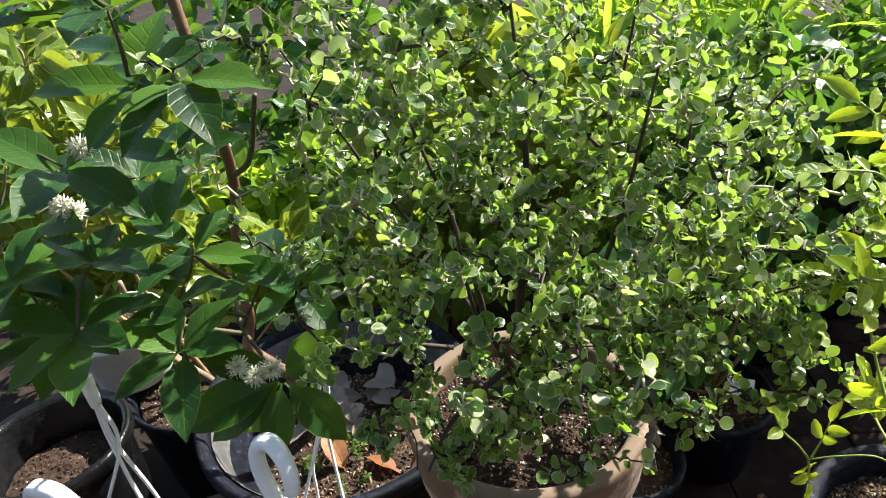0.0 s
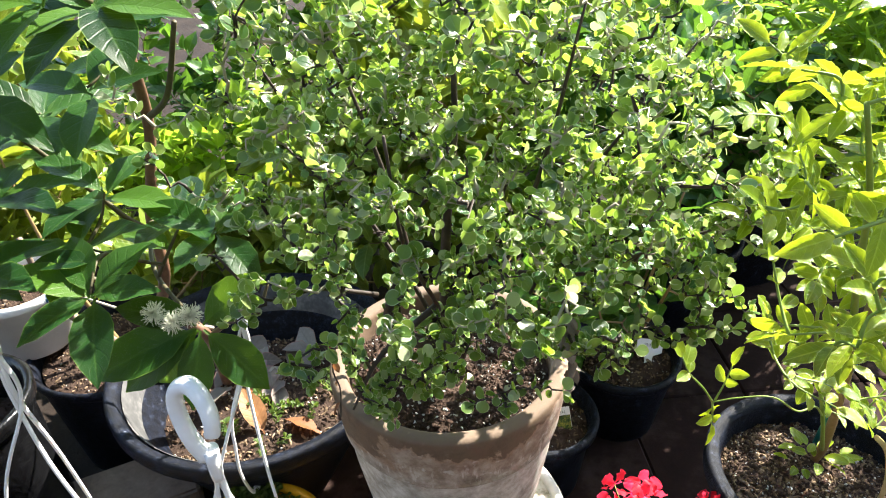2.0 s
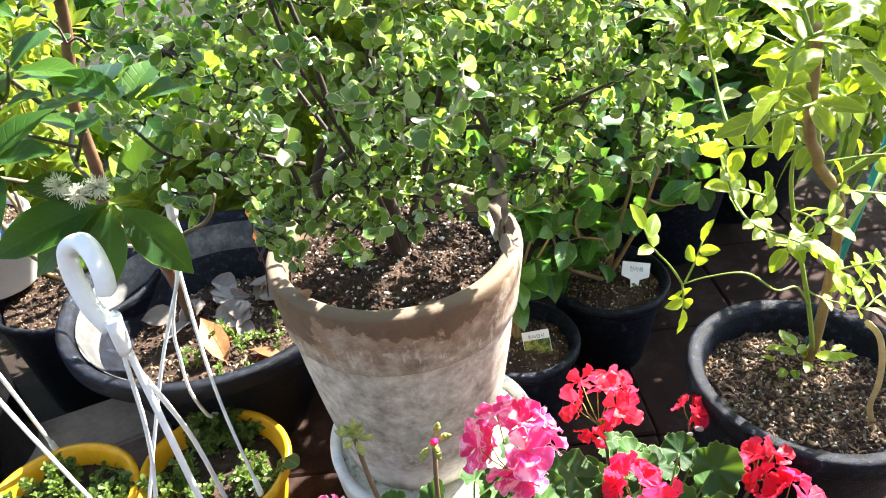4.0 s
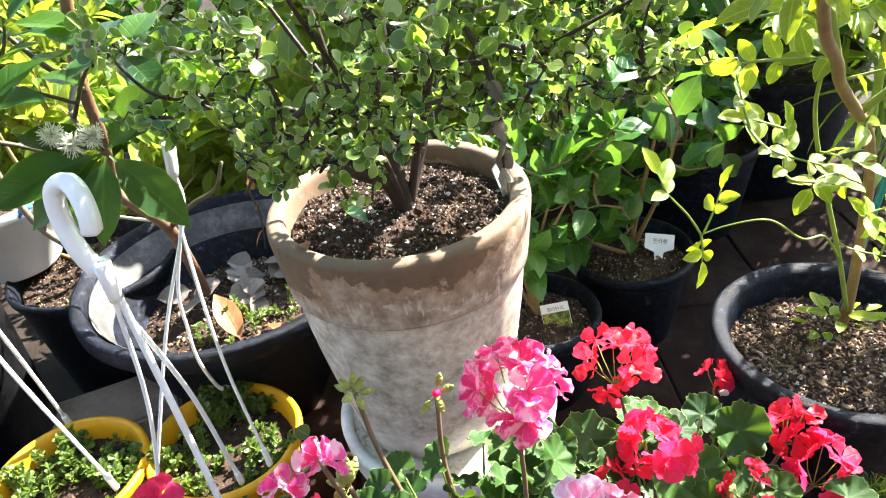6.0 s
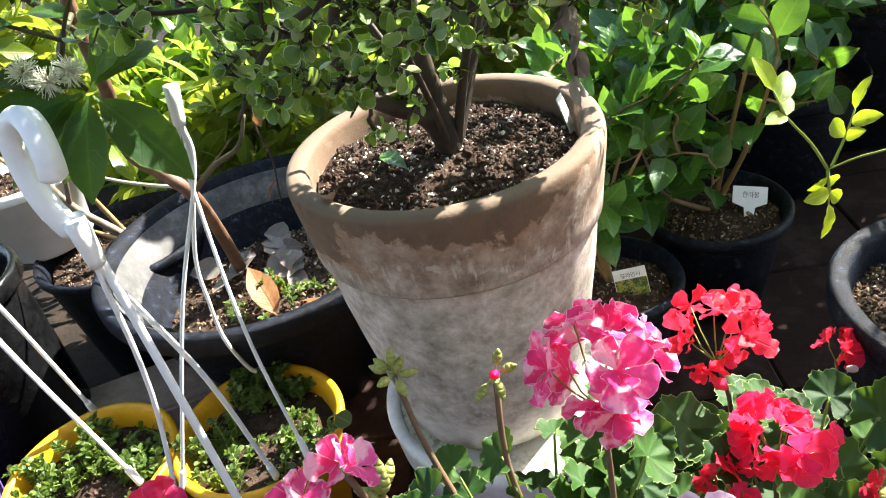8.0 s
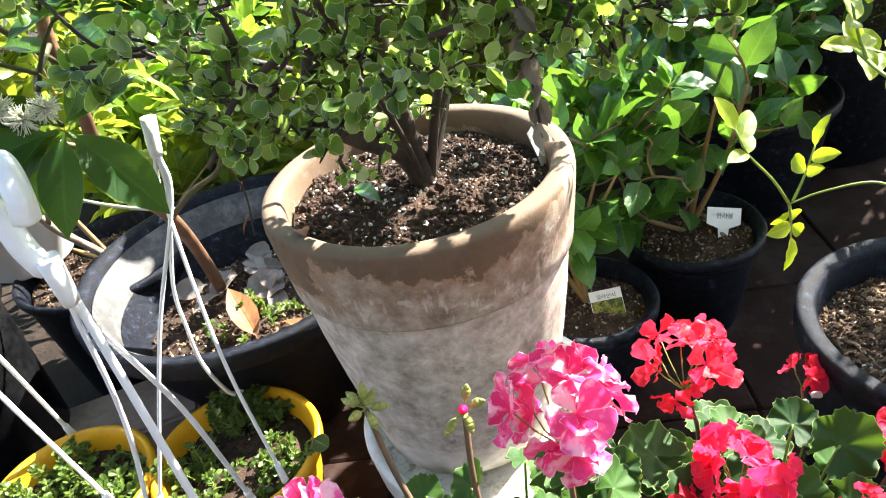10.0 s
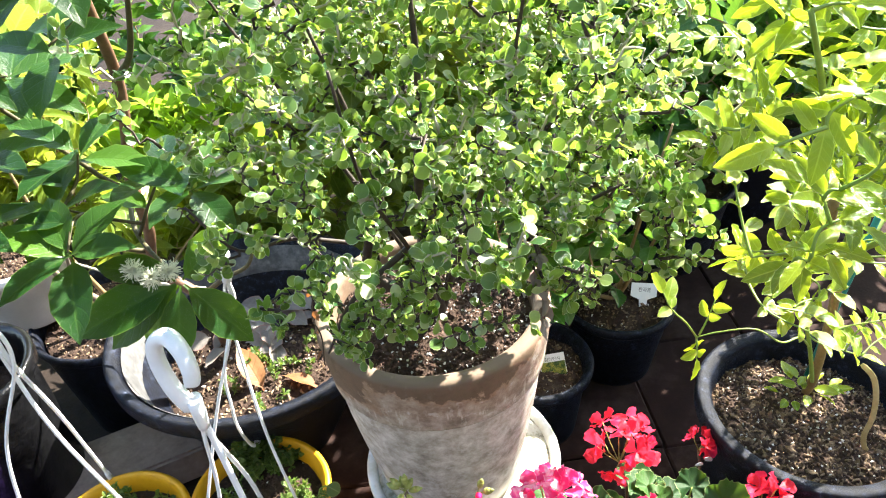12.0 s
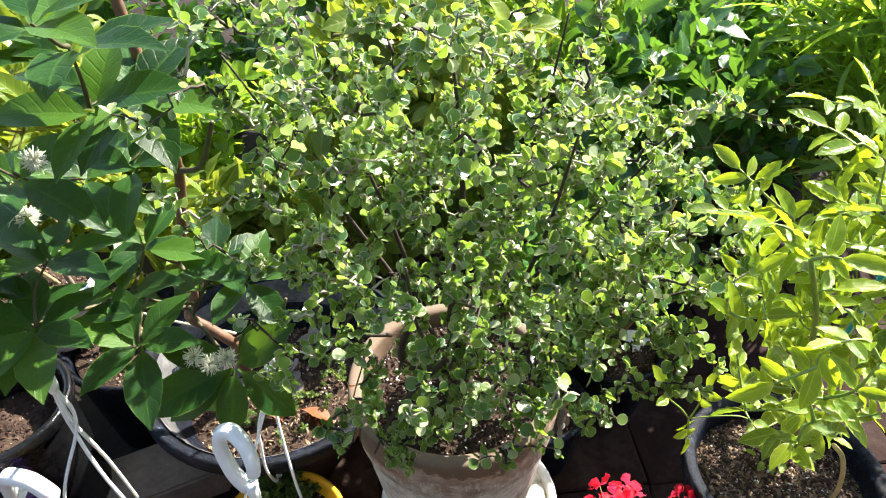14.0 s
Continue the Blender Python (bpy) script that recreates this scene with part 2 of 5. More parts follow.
CHIPS = rough_material("bark_chips", [(0.25, (0.025, 0.014, 0.01)), (0.5, (0.065, 0.036, 0.026)), (0.75, (0.17, 0.11, 0.08))], 35, (0.8, 0.95), 200, 0.7, specular=0.2)
CHIPS_PALE = rough_material("pale_chips", [(0.25, (0.045, 0.026, 0.016)), (0.43, (0.12, 0.076, 0.048)), (0.57, (0.23, 0.165, 0.105)), (0.72, (0.42, 0.34, 0.25))], 60, (0.75, 0.95), 200, 0.7, specular=0.2)
CHIPS_RED = rough_material("red_chips", [(0.25, (0.03, 0.016, 0.011)), (0.5, (0.085, 0.05, 0.036)), (0.7, (0.17, 0.11, 0.08)), (0.8, (0.27, 0.2, 0.15))], 70, (0.8, 0.95), 200, 0.7, specular=0.2)
GROUND_MAT = rough_material("ground_dirt", [(0.3, (0.007, 0.005, 0.004)), (0.5, (0.018, 0.012, 0.009)), (0.72, (0.045, 0.032, 0.024))], 5, (0.75, 0.95), 60, 0.8, 0.008, specular=0.2)
PAVER = rough_material("paver", [(0.3, (0.01, 0.005, 0.004)), (0.5, (0.022, 0.011, 0.009)), (0.7, (0.05, 0.034, 0.029))], 7, (0.8, 0.98), 130, 0.5, 0.002, specular=0.12)
BLOCK_MAT = rough_material("grey_block", [(0.3, (0.16, 0.125, 0.095)), (0.55, (0.3, 0.25, 0.195)), (0.8, (0.46, 0.4, 0.31))], 12, (0.7, 0.9), 110, 0.5)
CARD = rough_material("tag_card", [(0.3, (0.7, 0.71, 0.72)), (0.7, (0.82, 0.82, 0.82))], 60, (0.4, 0.5), 200, 0.05)
PICTURE = rough_material("tag_picture", [(0.4, (0.01, 0.03, 0.008)), (0.5, (0.05, 0.1, 0.02)), (0.58, (0.4, 0.35, 0.06)), (0.62, (0.04, 0.08, 0.02))], 90, (0.35, 0.5), 200, 0.05)
INK = rough_material("ink", [(0.3, (0.03, 0.03, 0.035)), (0.7, (0.05, 0.05, 0.06))], 60, (0.5, 0.6), 200, 0.05)
GREEN_FRUIT = rough_material("green_fruit", [(0.3, (0.02, 0.06, 0.03)), (0.7, (0.04, 0.1, 0.05))], 20, (0.3, 0.4), 120, 0.1)
# for the added wall that holds back skylight
WALL = rough_material("shading_wall", [(0.3, (0.065, 0.068, 0.07)), (0.7, (0.105, 0.11, 0.115))], 3, (0.8, 0.95), 90, 0.3)
STRAW = rough_material("straw", [(0.3, (0.3, 0.22, 0.08)), (0.7, (0.5, 0.4, 0.2))], 40, (0.6, 0.8), 160, 0.4)
BLUE_TAPE = rough_material("blue_tape", [(0.3, (0.02, 0.14, 0.4)), (0.7, (0.04, 0.2, 0.5))], 20, (0.3, 0.5), 120, 0.1)


def terracotta():
    """Weathered clay: pale lime bloom on the body, damp brown round the lip, moss at the foot."""
    m, nt, bsdf, out = material("terracotta")
    tc = nt.nodes.new("ShaderNodeTexCoord").outputs["Object"]
    sep = nt.nodes.new("ShaderNodeSeparateXYZ")
    nt.links.new(tc, sep.inputs[0])
    z = sep.outputs[2]
    big, mid, fine = noise_tex(nt, 9, 5, 0.6, tc), noise_tex(nt, 38, 6, 0.7, tc), noise_tex(nt, 260, 5, 0.7, tc)
    grey = ramp(nt, mid, [(0.3, (0.21, 0.18, 0.15)), (0.43, (0.34, 0.3, 0.258)), (0.56, (0.48, 0.44, 0.4)), (0.7, (0.65, 0.625, 0.59))])
    clay = ramp(nt, mid, [(0.3, (0.14, 0.095, 0.07)), (0.48, (0.26, 0.19, 0.145)), (0.7, (0.42, 0.345, 0.28))])
    wobble = math_node(nt, "MULTIPLY", math_node(nt, "SUBTRACT", big, 0.5), 0.1)
    zz = math_node(nt, "ADD", z, wobble)
    fac = math_node(nt, "MULTIPLY", math_node(nt, "SUBTRACT", zz, 0.25), 26.0, True)
    col = mix_rgb(nt, fac, grey, clay)
    flecks = ramp(nt, noise_tex(nt, 52, 4, 0.65, tc), [(0.58, (0, 0, 0)), (0.68, (1, 1, 1))])
    col = mix_rgb(nt, math_node(nt, "MULTIPLY", flecks, 0.5), col, (0.62, 0.59, 0.55))
    # pale lime runs above the step, drawn out downwards
    mp = nt.nodes.new("ShaderNodeMapping")
    mp.inputs["Scale"].default_value = (1, 1, 0.25)
    nt.links.new(tc, mp.inputs[0])
    runs = ramp(nt, noise_tex(nt, 120, 4, 0.6, mp.outputs[0]), [(0.56, (0, 0, 0)), (0.64, (1, 1, 1))])
    band = math_node(nt, "SUBTRACT", 1.0, math_node(nt, "MULTIPLY", math_node(nt, "ABSOLUTE", math_node(nt, "SUBTRACT", zz, 0.275)), 36.0), True)
    col = mix_rgb(nt, math_node(nt, "MULTIPLY", math_node(nt, "MULTIPLY", runs, band), 0.6), col, (0.6, 0.56, 0.5))
    # damp stain that runs down from the lip, with an orange edge where it dries
    streak = math_node(nt, "ADD", math_node(nt, "MULTIPLY", noise_tex(nt, 9, 3, 0.5, tc), 0.7), math_node(nt, "MULTIPLY", noise_tex(nt, 45, 5, 0.65, tc), 0.3))
    lip = math_node(nt, "ADD", z, math_node(nt, "MULTIPLY", math_node(nt, "SUBTRACT", streak, 0.5), 0.34))
    lip = math_node(nt, "SUBTRACT", lip, math_node(nt, "MULTIPLY", sep.outputs[0], 0.16))
    drying = math_node(nt, "MULTIPLY", math_node(nt, "SUBTRACT", lip, 0.3), 60.0, True)
    col = mix_rgb(nt, math_node(nt, "MULTIPLY", drying, 0.5), col, (0.33, 0.2, 0.12))
    wet = math_node(nt, "MULTIPLY", math_node(nt, "SUBTRACT", lip, 0.314), 120.0, True)
    soaked = math_node(nt, "ADD", 0.35, math_node(nt, "MULTIPLY", mid, 0.9), True)
    col = mix_rgb(nt, math_node(nt, "MULTIPLY", wet, soaked), col, (0.1, 0.066, 0.043))
    top = math_node(nt, "MULTIPLY", math_node(nt, "SUBTRACT", z, 0.347), 300.0, True)
    col = mix_rgb(nt, math_node(nt, "MULTIPLY", top, 0.55), col, (0.17, 0.13, 0.1))
    # the groove under the lip, its shade painted as a dark line
    step_shade = math_node(nt, "SUBTRACT", 1.0, math_node(nt, "MULTIPLY", math_node(nt, "ABSOLUTE", math_node(nt, "SUBTRACT", z, 0.2625)), 400.0), True)
    col = mix_rgb(nt, math_node(nt, "MULTIPLY", step_shade, 0.8), col, (0.09, 0.07, 0.055))
    bloom = math_node(nt, "MULTIPLY", math_node(nt, "SUBTRACT", 0.06, zz), 40.0, True)
    col = mix_rgb(nt, math_node(nt, "MULTIPLY", bloom, 0.5), col, (0.6, 0.58, 0.54))
    foot = math_node(nt, "MULTIPLY", math_node(nt, "SUBTRACT", 0.022, zz), 40.0, True)
    col = mix_rgb(nt, math_node(nt, "MULTIPLY", foot, 0.7), col, (0.05, 0.06, 0.018))
    nt.links.new(col, bsdf.inputs["Base Color"])
    bsdf.inputs["Roughness"].default_value = 0.85
    bsdf.inputs["Specular IOR Level"].default_value = 0.25
    bump(nt, bsdf, math_node(nt, "ADD", fine, mid), 0.35, 0.002)
    return m


TERRACOTTA = terracotta()


# ---- building tools ----
class Geo:
    """Gathers vertices, faces and the leaf coordinates of one mesh."""

    def __init__(self):
        self.v, self.f, self.a, self.n = [], [], [], 0

    def add(self, verts, faces, lf=None):
        verts = np.asarray(verts, float)
        self.v.append(verts)
        self.a.append(np.zeros((len(verts), 3)) if lf is None else lf)
        self.f.extend([tuple(i + self.n for i in f) for f in faces])
        self.n += len(verts)

    def mesh(self, name, mat, smooth=True):
        me = bpy.data.meshes.new(name)
        me.from_pydata(np.concatenate(self.v).tolist(), [], self.f)
        at = me.attributes.new("lf", "FLOAT_VECTOR", "POINT")
        at.data.foreach_set("vector", np.concatenate(self.a).astype(np.float32).ravel())
        if smooth:
            me.polygons.foreach_set("use_smooth", np.ones(len(me.polygons), bool))
        me.materials.append(mat)
        me.update()
        return me


def part(name, geo, mat, parent=None, label="", smooth=True, kind=""):
    """Links a Geo, a bmesh or a ready mesh as one object, under its thing if one is given."""
    if isinstance(geo, Geo):
        me = geo.mesh(name, mat, smooth)
    elif isinstance(geo, bpy.types.Mesh):
        me = geo
    else:
        me = bpy.data.meshes.new(name)
        geo.to_mesh(me)
        geo.free()
        me.materials.append(mat)
        if smooth:
            me.polygons.foreach_set("use_smooth", np.ones(len(me.polygons), bool))
    ob = new(name, me)
    if parent:
        ob.parent = parent
    return tagged(ob, label=label, kind=kind)


def thing(name, at, label, category, group="", kind=""):
    ob = new(name)
    ob.location = at
    ob.empty_display_size = 0.05
    return tagged(ob, label, category, group, kind)


def lathe(profile, sides=72, wobble=0.0, seed=0):
    """Turns a closed outline of (radius, height) round the z axis."""
    g = Geo()
    r = random.Random(seed)
    ph = [r.uniform(0, 6.28) for _ in range(4)]
    a = np.linspace(0, 2 * np.pi, sides, endpoint=False)
    k = 1 + wobble * (np.sin(2 * a + ph[0]) + 0.6 * np.sin(3 * a + ph[1]) + 0.3 * np.sin(7 * a + ph[2]))
    verts = np.concatenate([np.c_[rr * np.cos(a) * k, rr * np.sin(a) * k, np.full(sides, z)] for rr, z in profile])
    faces = []
    for i in range(len(profile) - 1):
        for j in range(sides):
            j2 = (j + 1) % sides
            faces.append((i * sides + j, i * sides + j2, (i + 1) * sides + j2, (i + 1) * sides + j))
    g.add(verts, faces)
    return g


def curve(points, steps):
    """A smooth line through the points."""
    p = [np.asarray(q, float) for q in points]
    p = [2 * p[0] - p[1]] + p + [2 * p[-1] - p[-2]]
    out = []
    for i in range(1, len(p) - 2):
        for s in np.arange(steps) / steps:
            a, b, c, d = p[i - 1:i + 3]
            out.append(0.5 * (2 * b + (c - a) * s + (2 * a - 5 * b + 4 * c - d) * s * s + (3 * b - a - 3 * c + d) * s ** 3))
    out.append(p[-2])
    return np.array(out)


def tube(g, pts, r0, r1, sides=6, flat=1.0):
    pts = np.asarray(pts, float)
    n = len(pts)
    tan = np.gradient(pts, axis=0)
    tan /= np.linalg.norm(tan, axis=1, keepdims=True) + 1e-9
    side = np.cross(tan[0], [0.31, 0.17, 0.93] if abs(tan[0][2]) < 0.9 else [1.0, 0.2, 0.0])
    rows = []
    a = np.linspace(0, 2 * np.pi, sides, endpoint=False)
    for i in range(n):
        side = side - tan[i] * np.dot(side, tan[i])
        side /= np.linalg.norm(side) + 1e-9
        other = np.cross(tan[i], side)
        r = r0 + (r1 - r0) * i / (n - 1)
        rows.append(pts[i] + r * (np.cos(a)[:, None] * side + flat * np.sin(a)[:, None] * other))
    faces = [(i * sides + j, i * sides + (j + 1) % sides, (i + 1) * sides + (j + 1) % sides, (i + 1) * sides + j) for i in range(n - 1) for j in range(sides)]
    faces += [tuple(range(sides - 1, -1, -1)), tuple((n - 1) * sides + j for j in range(sides))]
    g.add(np.concatenate(rows), faces)


def blob(g, c, r, rng, squash=(1, 1, 1), rough=0.25):
    """A small lump of twenty faces."""
    t = (1 + 5 ** 0.5) / 2
    v = np.array([(-1, t, 0), (1, t, 0), (-1, -t, 0), (1, -t, 0), (0, -1, t), (0, 1, t), (0, -1, -t), (0, 1, -t), (t, 0, -1), (t, 0, 1), (-t, 0, -1), (-t, 0, 1)]) / 1.9
    f = [(0, 11, 5), (0, 5, 1), (0, 1, 7), (0, 7, 10), (0, 10, 11), (1, 5, 9), (5, 11, 4), (11, 10, 2), (10, 7, 6), (7, 1, 8), (3, 9, 4), (3, 4, 2), (3, 2, 6), (3, 6, 8), (3, 8, 9), (4, 9, 5), (2, 4, 11), (6, 2, 10), (8, 6, 7), (9, 8, 1)]
    v = v * (1 + rng.uniform(-rough, rough, (12, 1))) * np.array(squash) * r
    q = rng.normal(size=(3, 3))
    q, _ = np.linalg.qr(q)
    g.add(v @ q.T + np.asarray(c), f)


COLS = (-1.0, -0.84, -0.4, 0.0, 0.4, 0.84, 1.0)


def leaf_template(rows, fold=0.25, curl=-0.2, wave=0.0, cols=COLS):
    """A leaf blade one long along y: rows of (place along it, half width)."""
    v, lf = [], []
    for i, (y, w) in enumerate(rows):
        for u in cols:
            tip = 1.0 if y > 0.985 else 0.0
            v.append((u * w, y, fold * abs(u) * w + curl * y * y + wave * math.sin(i * 2.1 + u * 1.7) * abs(u) * w))
            lf.append((u, y, max(abs(u), tip)))
    k = len(cols)
    f = [(i * k + j, i * k + j + 1, (i + 1) * k + j + 1, (i + 1) * k + j) for i in range(len(rows) - 1) for j in range(k - 1)]
    return np.array(v), f, np.array(lf)


ROUND = leaf_template([(0, 0.03), (0.16, 0.05), (0.26, 0.24), (0.4, 0.39), (0.58, 0.45), (0.76, 0.41), (0.9, 0.28), (0.97, 0.14), (1, 0.03)], 0.12, -0.1, 0, (-1, -0.78, 0, 0.78, 1))
SPOON = leaf_template([(0, 0.03), (0.2, 0.06), (0.45, 0.2), (0.7, 0.29), (0.9, 0.2), (1, 0.03)], 0.3, -0.25, 0, (-1, -0.8, 0, 0.8, 1))
ELLIPTIC = leaf_template([(0, 0.015), (0.08, 0.02), (0.14, 0.075), (0.28, 0.17), (0.46, 0.228), (0.66, 0.215), (0.82, 0.135), (0.93, 0.055), (1, 0.006)], 0.3, -0.28, 0.12)
LANCE = leaf_template([(0, 0.012), (0.07, 0.02), (0.2, 0.1), (0.4, 0.165), (0.6, 0.155), (0.8, 0.09), (0.93, 0.03), (1, 0.004)], 0.35, -0.3, 0.1)
LEAFLET = leaf_template([(0, 0.015), (0.05, 0.05), (0.15, 0.13), (0.22, 0.15), (0.28, 0.175), (0.36, 0.183), (0.44, 0.198), (0.52, 0.192), (0.6, 0.19), (0.68, 0.168), (0.76, 0.148), (0.84, 0.11), (0.92, 0.065), (1, 0.005)], 0.4, -0.15, 0.1, (-1, -0.88, 0, 0.88, 1))
BROADLET = leaf_template([(0, 0.015), (0.05, 0.06), (0.14, 0.16), (0.25, 0.225), (0.38, 0.262), (0.5, 0.268), (0.62, 0.25), (0.74, 0.21), (0.85, 0.15), (0.93, 0.09), (1, 0.01)], 0.3, -0.18, 0.08, (-1, -0.88, 0, 0.88, 1))
OVATE = leaf_template([(0, 0.015), (0.08, 0.03), (0.16, 0.17), (0.32, 0.28), (0.5, 0.3), (0.68, 0.25), (0.84, 0.14), (0.94, 0.05), (1, 0.006)], 0.25, -0.25, 0.15)
STRAP = leaf_template([(0, 0.02), (0.2, 0.04), (0.45, 0.05), (0.7, 0.042), (0.9, 0.018), (1, 0.003)], 0.4, -0.45, 0, (-1, 0, 1))
PETAL = leaf_template([(0, 0.04), (0.15, 0.08), (0.35, 0.23), (0.55, 0.37), (0.72, 0.44), (0.86, 0.42), (0.95, 0.33), (1, 0.17)], -0.1, 0.12, 0.24)


def scallop_leaf():
    """A geranium's round leaf with a notch at the stalk and scalloped lobes."""
    v, lf = [(0, 0, 0)], [(0.3, 0, 0)]
    n, rings = 44, (0.35, 0.7, 0.93, 1.0)
    for rr in rings:
        for i in range(n):
            a = -math.pi / 2 + 0.3 + (2 * math.pi - 0.6) * i / (n - 1)
            lobe = 1 + 0.06 * math.cos(a * 7 + 0.4) * rr + 0.05 * math.cos(a * 22) * (rr > 0.9)
            r = 0.5 * rr * lobe
            ridge = abs(math.sin((a + 1.57) * 3.5))
            v.append((r * math.cos(a), r * math.sin(a) + 0.05, 0.14 * rr * rr - 0.055 * rr * ridge + 0.05 * rr * rr * math.sin(5 * a + 1) + 0.03 * (rr > 0.9) * math.sin(11 * a)))
            lf.append((0.12 + 0.5 * ridge, rr, rr))
    f = [(0, 1 + i, 2 + i) for i in range(n - 1)]
    for k in range(len(rings) - 1):
        f += [(1 + k * n + i, 1 + (k + 1) * n + i, 2 + (k + 1) * n + i, 2 + k * n + i) for i in range(n - 1)]
    return np.array(v), f, np.array(lf)


SCALLOP = scallop_leaf()


def orient(d, n):
    """Axes of a leaf that points along d with its upper side towards n."""
    y = np.asarray(d, float)
    y = y / (np.linalg.norm(y) + 1e-9)
    x = np.cross(y, n)
    if np.linalg.norm(x) < 1e-4:
        x = np.cross(y, [1.0, 0.1, 0.0])
    x /= np.linalg.norm(x)
    return np.stack([x, y, np.cross(x, y)], axis=1)


def joined(template, leaves, name, mat):
    v, f, lf = template
    pos = np.array([p for p, _, _ in leaves])
    rot = np.array([r * s for _, r, s in leaves])
    verts = (np.einsum("nij,kj->nki", rot, v) + pos[:, None, :]).reshape(-1, 3)
    g = Geo()
    g.v, g.a, g.n = [verts], [np.tile(lf, (len(leaves), 1))], len(verts)
    k = len(v)
    g.f = [tuple(i + o for i in face) for o in range(0, k * len(leaves), k) for face in f]
    return g.mesh(name, mat)


def foliage(plant, template, leaves, mat, name="leaf", near=None, singles=300, label=""):
    """Leaves of a plant: the nearest ones to a place each an object, the rest joined."""
    if near is not None:
        leaves = sorted(leaves, key=lambda q: float(np.sum((q[0] - near) ** 2)))
    one = joined(template, [(np.zeros(3), np.eye(3), 1.0)], name, mat)
    base = np.array(plant.location)
    for p, r, s in leaves[:singles]:
        ob = part(name, one, mat, plant, label)
        m = Matrix([(*(r[i] * s), p[i] - base[i]) for i in range(3)] + [(0, 0, 0, 1)])
        ob.matrix_local = m
    rest = [(p - base, r, s) for p, r, s in leaves[singles:]]
    if rest:
        part("foliage", joined(template, rest, "foliage", mat), mat, plant, label, kind="stuff")


def grow(skeleton, targets, rng, bend=0.12, lift=0.0, zigzag=0.0, longest=0.3):
    """Twigs from the nearest older wood out to each target."""
    nodes = [np.asarray(p) for p in skeleton]
    twigs = []
    root = nodes[0]
    for t in sorted(targets, key=lambda q: float(np.sum((q - root) ** 2))):
        arr = np.array(nodes)
        d = np.linalg.norm(arr - t, axis=1) + 0.9 * np.maximum(0, arr[:, 2] - t[2] + lift)
        s = arr[int(np.argmin(d))]
        L = np.linalg.norm(t - s)
        if L < 0.01 or L > longest:
            continue
        mid = (s + t) / 2 + rng.normal(size=3) * L * bend + np.array([0, 0, 0.06 * L])
        line = curve([s, mid, t], 5)
        if zigzag:
            line[1:-1] += rng.normal(size=(len(line) - 2, 3)) * zigzag
        twigs.append(line)
        nodes.extend(line[2:])
    return twigs


def in_crown(rng, n, blobs):
    """Points in a union of ellipsoids, more of them towards the outside."""
    out = []
    w = np.array([b[1][0] * b[1][1] * b[1][2] for b in blobs])
    for i in rng.choice(len(blobs), n, p=w / w.sum()):
        d = rng.normal(size=3)
        d /= np.linalg.norm(d)
        out.append(np.array(blobs[i][0]) + d * np.array(blobs[i][1]) * rng.uniform(0.15, 1) ** 0.5)
    return out


def along(twigs, rng, start, gap, count, size, spread=0.9, lift=0.25, face=0.6, tip=0, aim=UP):
    """Leaves in tufts along twigs."""
    out = []
    for line in twigs:
        seg = np.linalg.norm(np.diff(line, axis=0), axis=1)
        cum = np.concatenate([[0], np.cumsum(seg)])
        spots = list(np.arange(start * cum[-1], cum[-1], gap)) + [cum[-1]] * tip
        for s in spots:
            i = min(np.searchsorted(cum, s, "right") - 1, len(seg) - 1)
            f = (s - cum[i]) / seg[i]
            p = line[i] * (1 - f) + line[i + 1] * f
            ax = (line[i + 1] - line[i]) / seg[i]
            for _ in range(rng.integers(count[0], count[1] + 1)):
                d = rng.normal(size=3)
                d -= ax * np.dot(d, ax)
                d /= np.linalg.norm(d) + 1e-6
                d = d * spread + ax * 0.55 + UP * lift
                n = np.asarray(aim) * face + rng.normal(size=3) * 0.55
                out.append((p, orient(d, n), rng.uniform(*size)))
    return out


def wood(plant, lines, radii, mat, name="twig", sides=5, singles=40):
    """Twigs: the first ones each a part, the rest joined."""
    base = np.array(plant.location)
    for line, (a, b) in zip(lines[:singles], radii):
        g = Geo()
        tube(g, line - base, a, b, sides)
        part(name, g, mat, plant)
    g = Geo()
    for line, (a, b) in zip(lines[singles:], radii[singles:]):
        tube(g, line - base, a, b, sides)
    if g.n:
        part("twig_mass", g, mat, plant, kind="stuff")


# ---- ground ----
def ground_sheet():
    g = Geo()
    xs = np.concatenate([[-300, -40, -8], np.linspace(-3, 3, 61), [8, 40, 300]])
    ys = np.concatenate([[-300, -40, -8], np.linspace(-2, 5, 71), [10, 40, 300]])
    v = []
    for y in ys:
        for x in xs:
            near = abs(x) < 4 and -3 < y < 6
            v.append((x, y, GROUND - 0.012 + (0.014 * noise.noise((x * 4, y * 4, 0)) if near else 0)))
    k = len(xs)
    g.add(v, [(j * k + i, j * k + i + 1, (j + 1) * k + i + 1, (j + 1) * k + i) for j in range(len(ys) - 1) for i in range(k - 1)])
    return tagged(part("ground", g, GROUND_MAT), "damp dark brown garden soil with crumbs", "ground", kind="structure")


ground = ground_sheet()


def shading_wall():
    """Plain wall added out of view; closes off skylight from behind the path."""
    w = new("unseen_wall", bpy.data.meshes.new("unseen_wall"))
    bm = bmesh.new()
    bmesh.ops.create_cube(bm, size=1)
    bmesh.ops.scale(bm, vec=(9.0, 0.2, 3.0), verts=bm.verts)
    bmesh.ops.translate(bm, vec=(0, -1.7, 1.5 + GROUND - 0.02), verts=bm.verts)
    bm.to_mesh(w.data)
    bm.free()
    w.data.materials.append(WALL)
    tagged(w, "plain dark wall added out of view to cut skylight", "wall", kind="structure")


shading_wall()


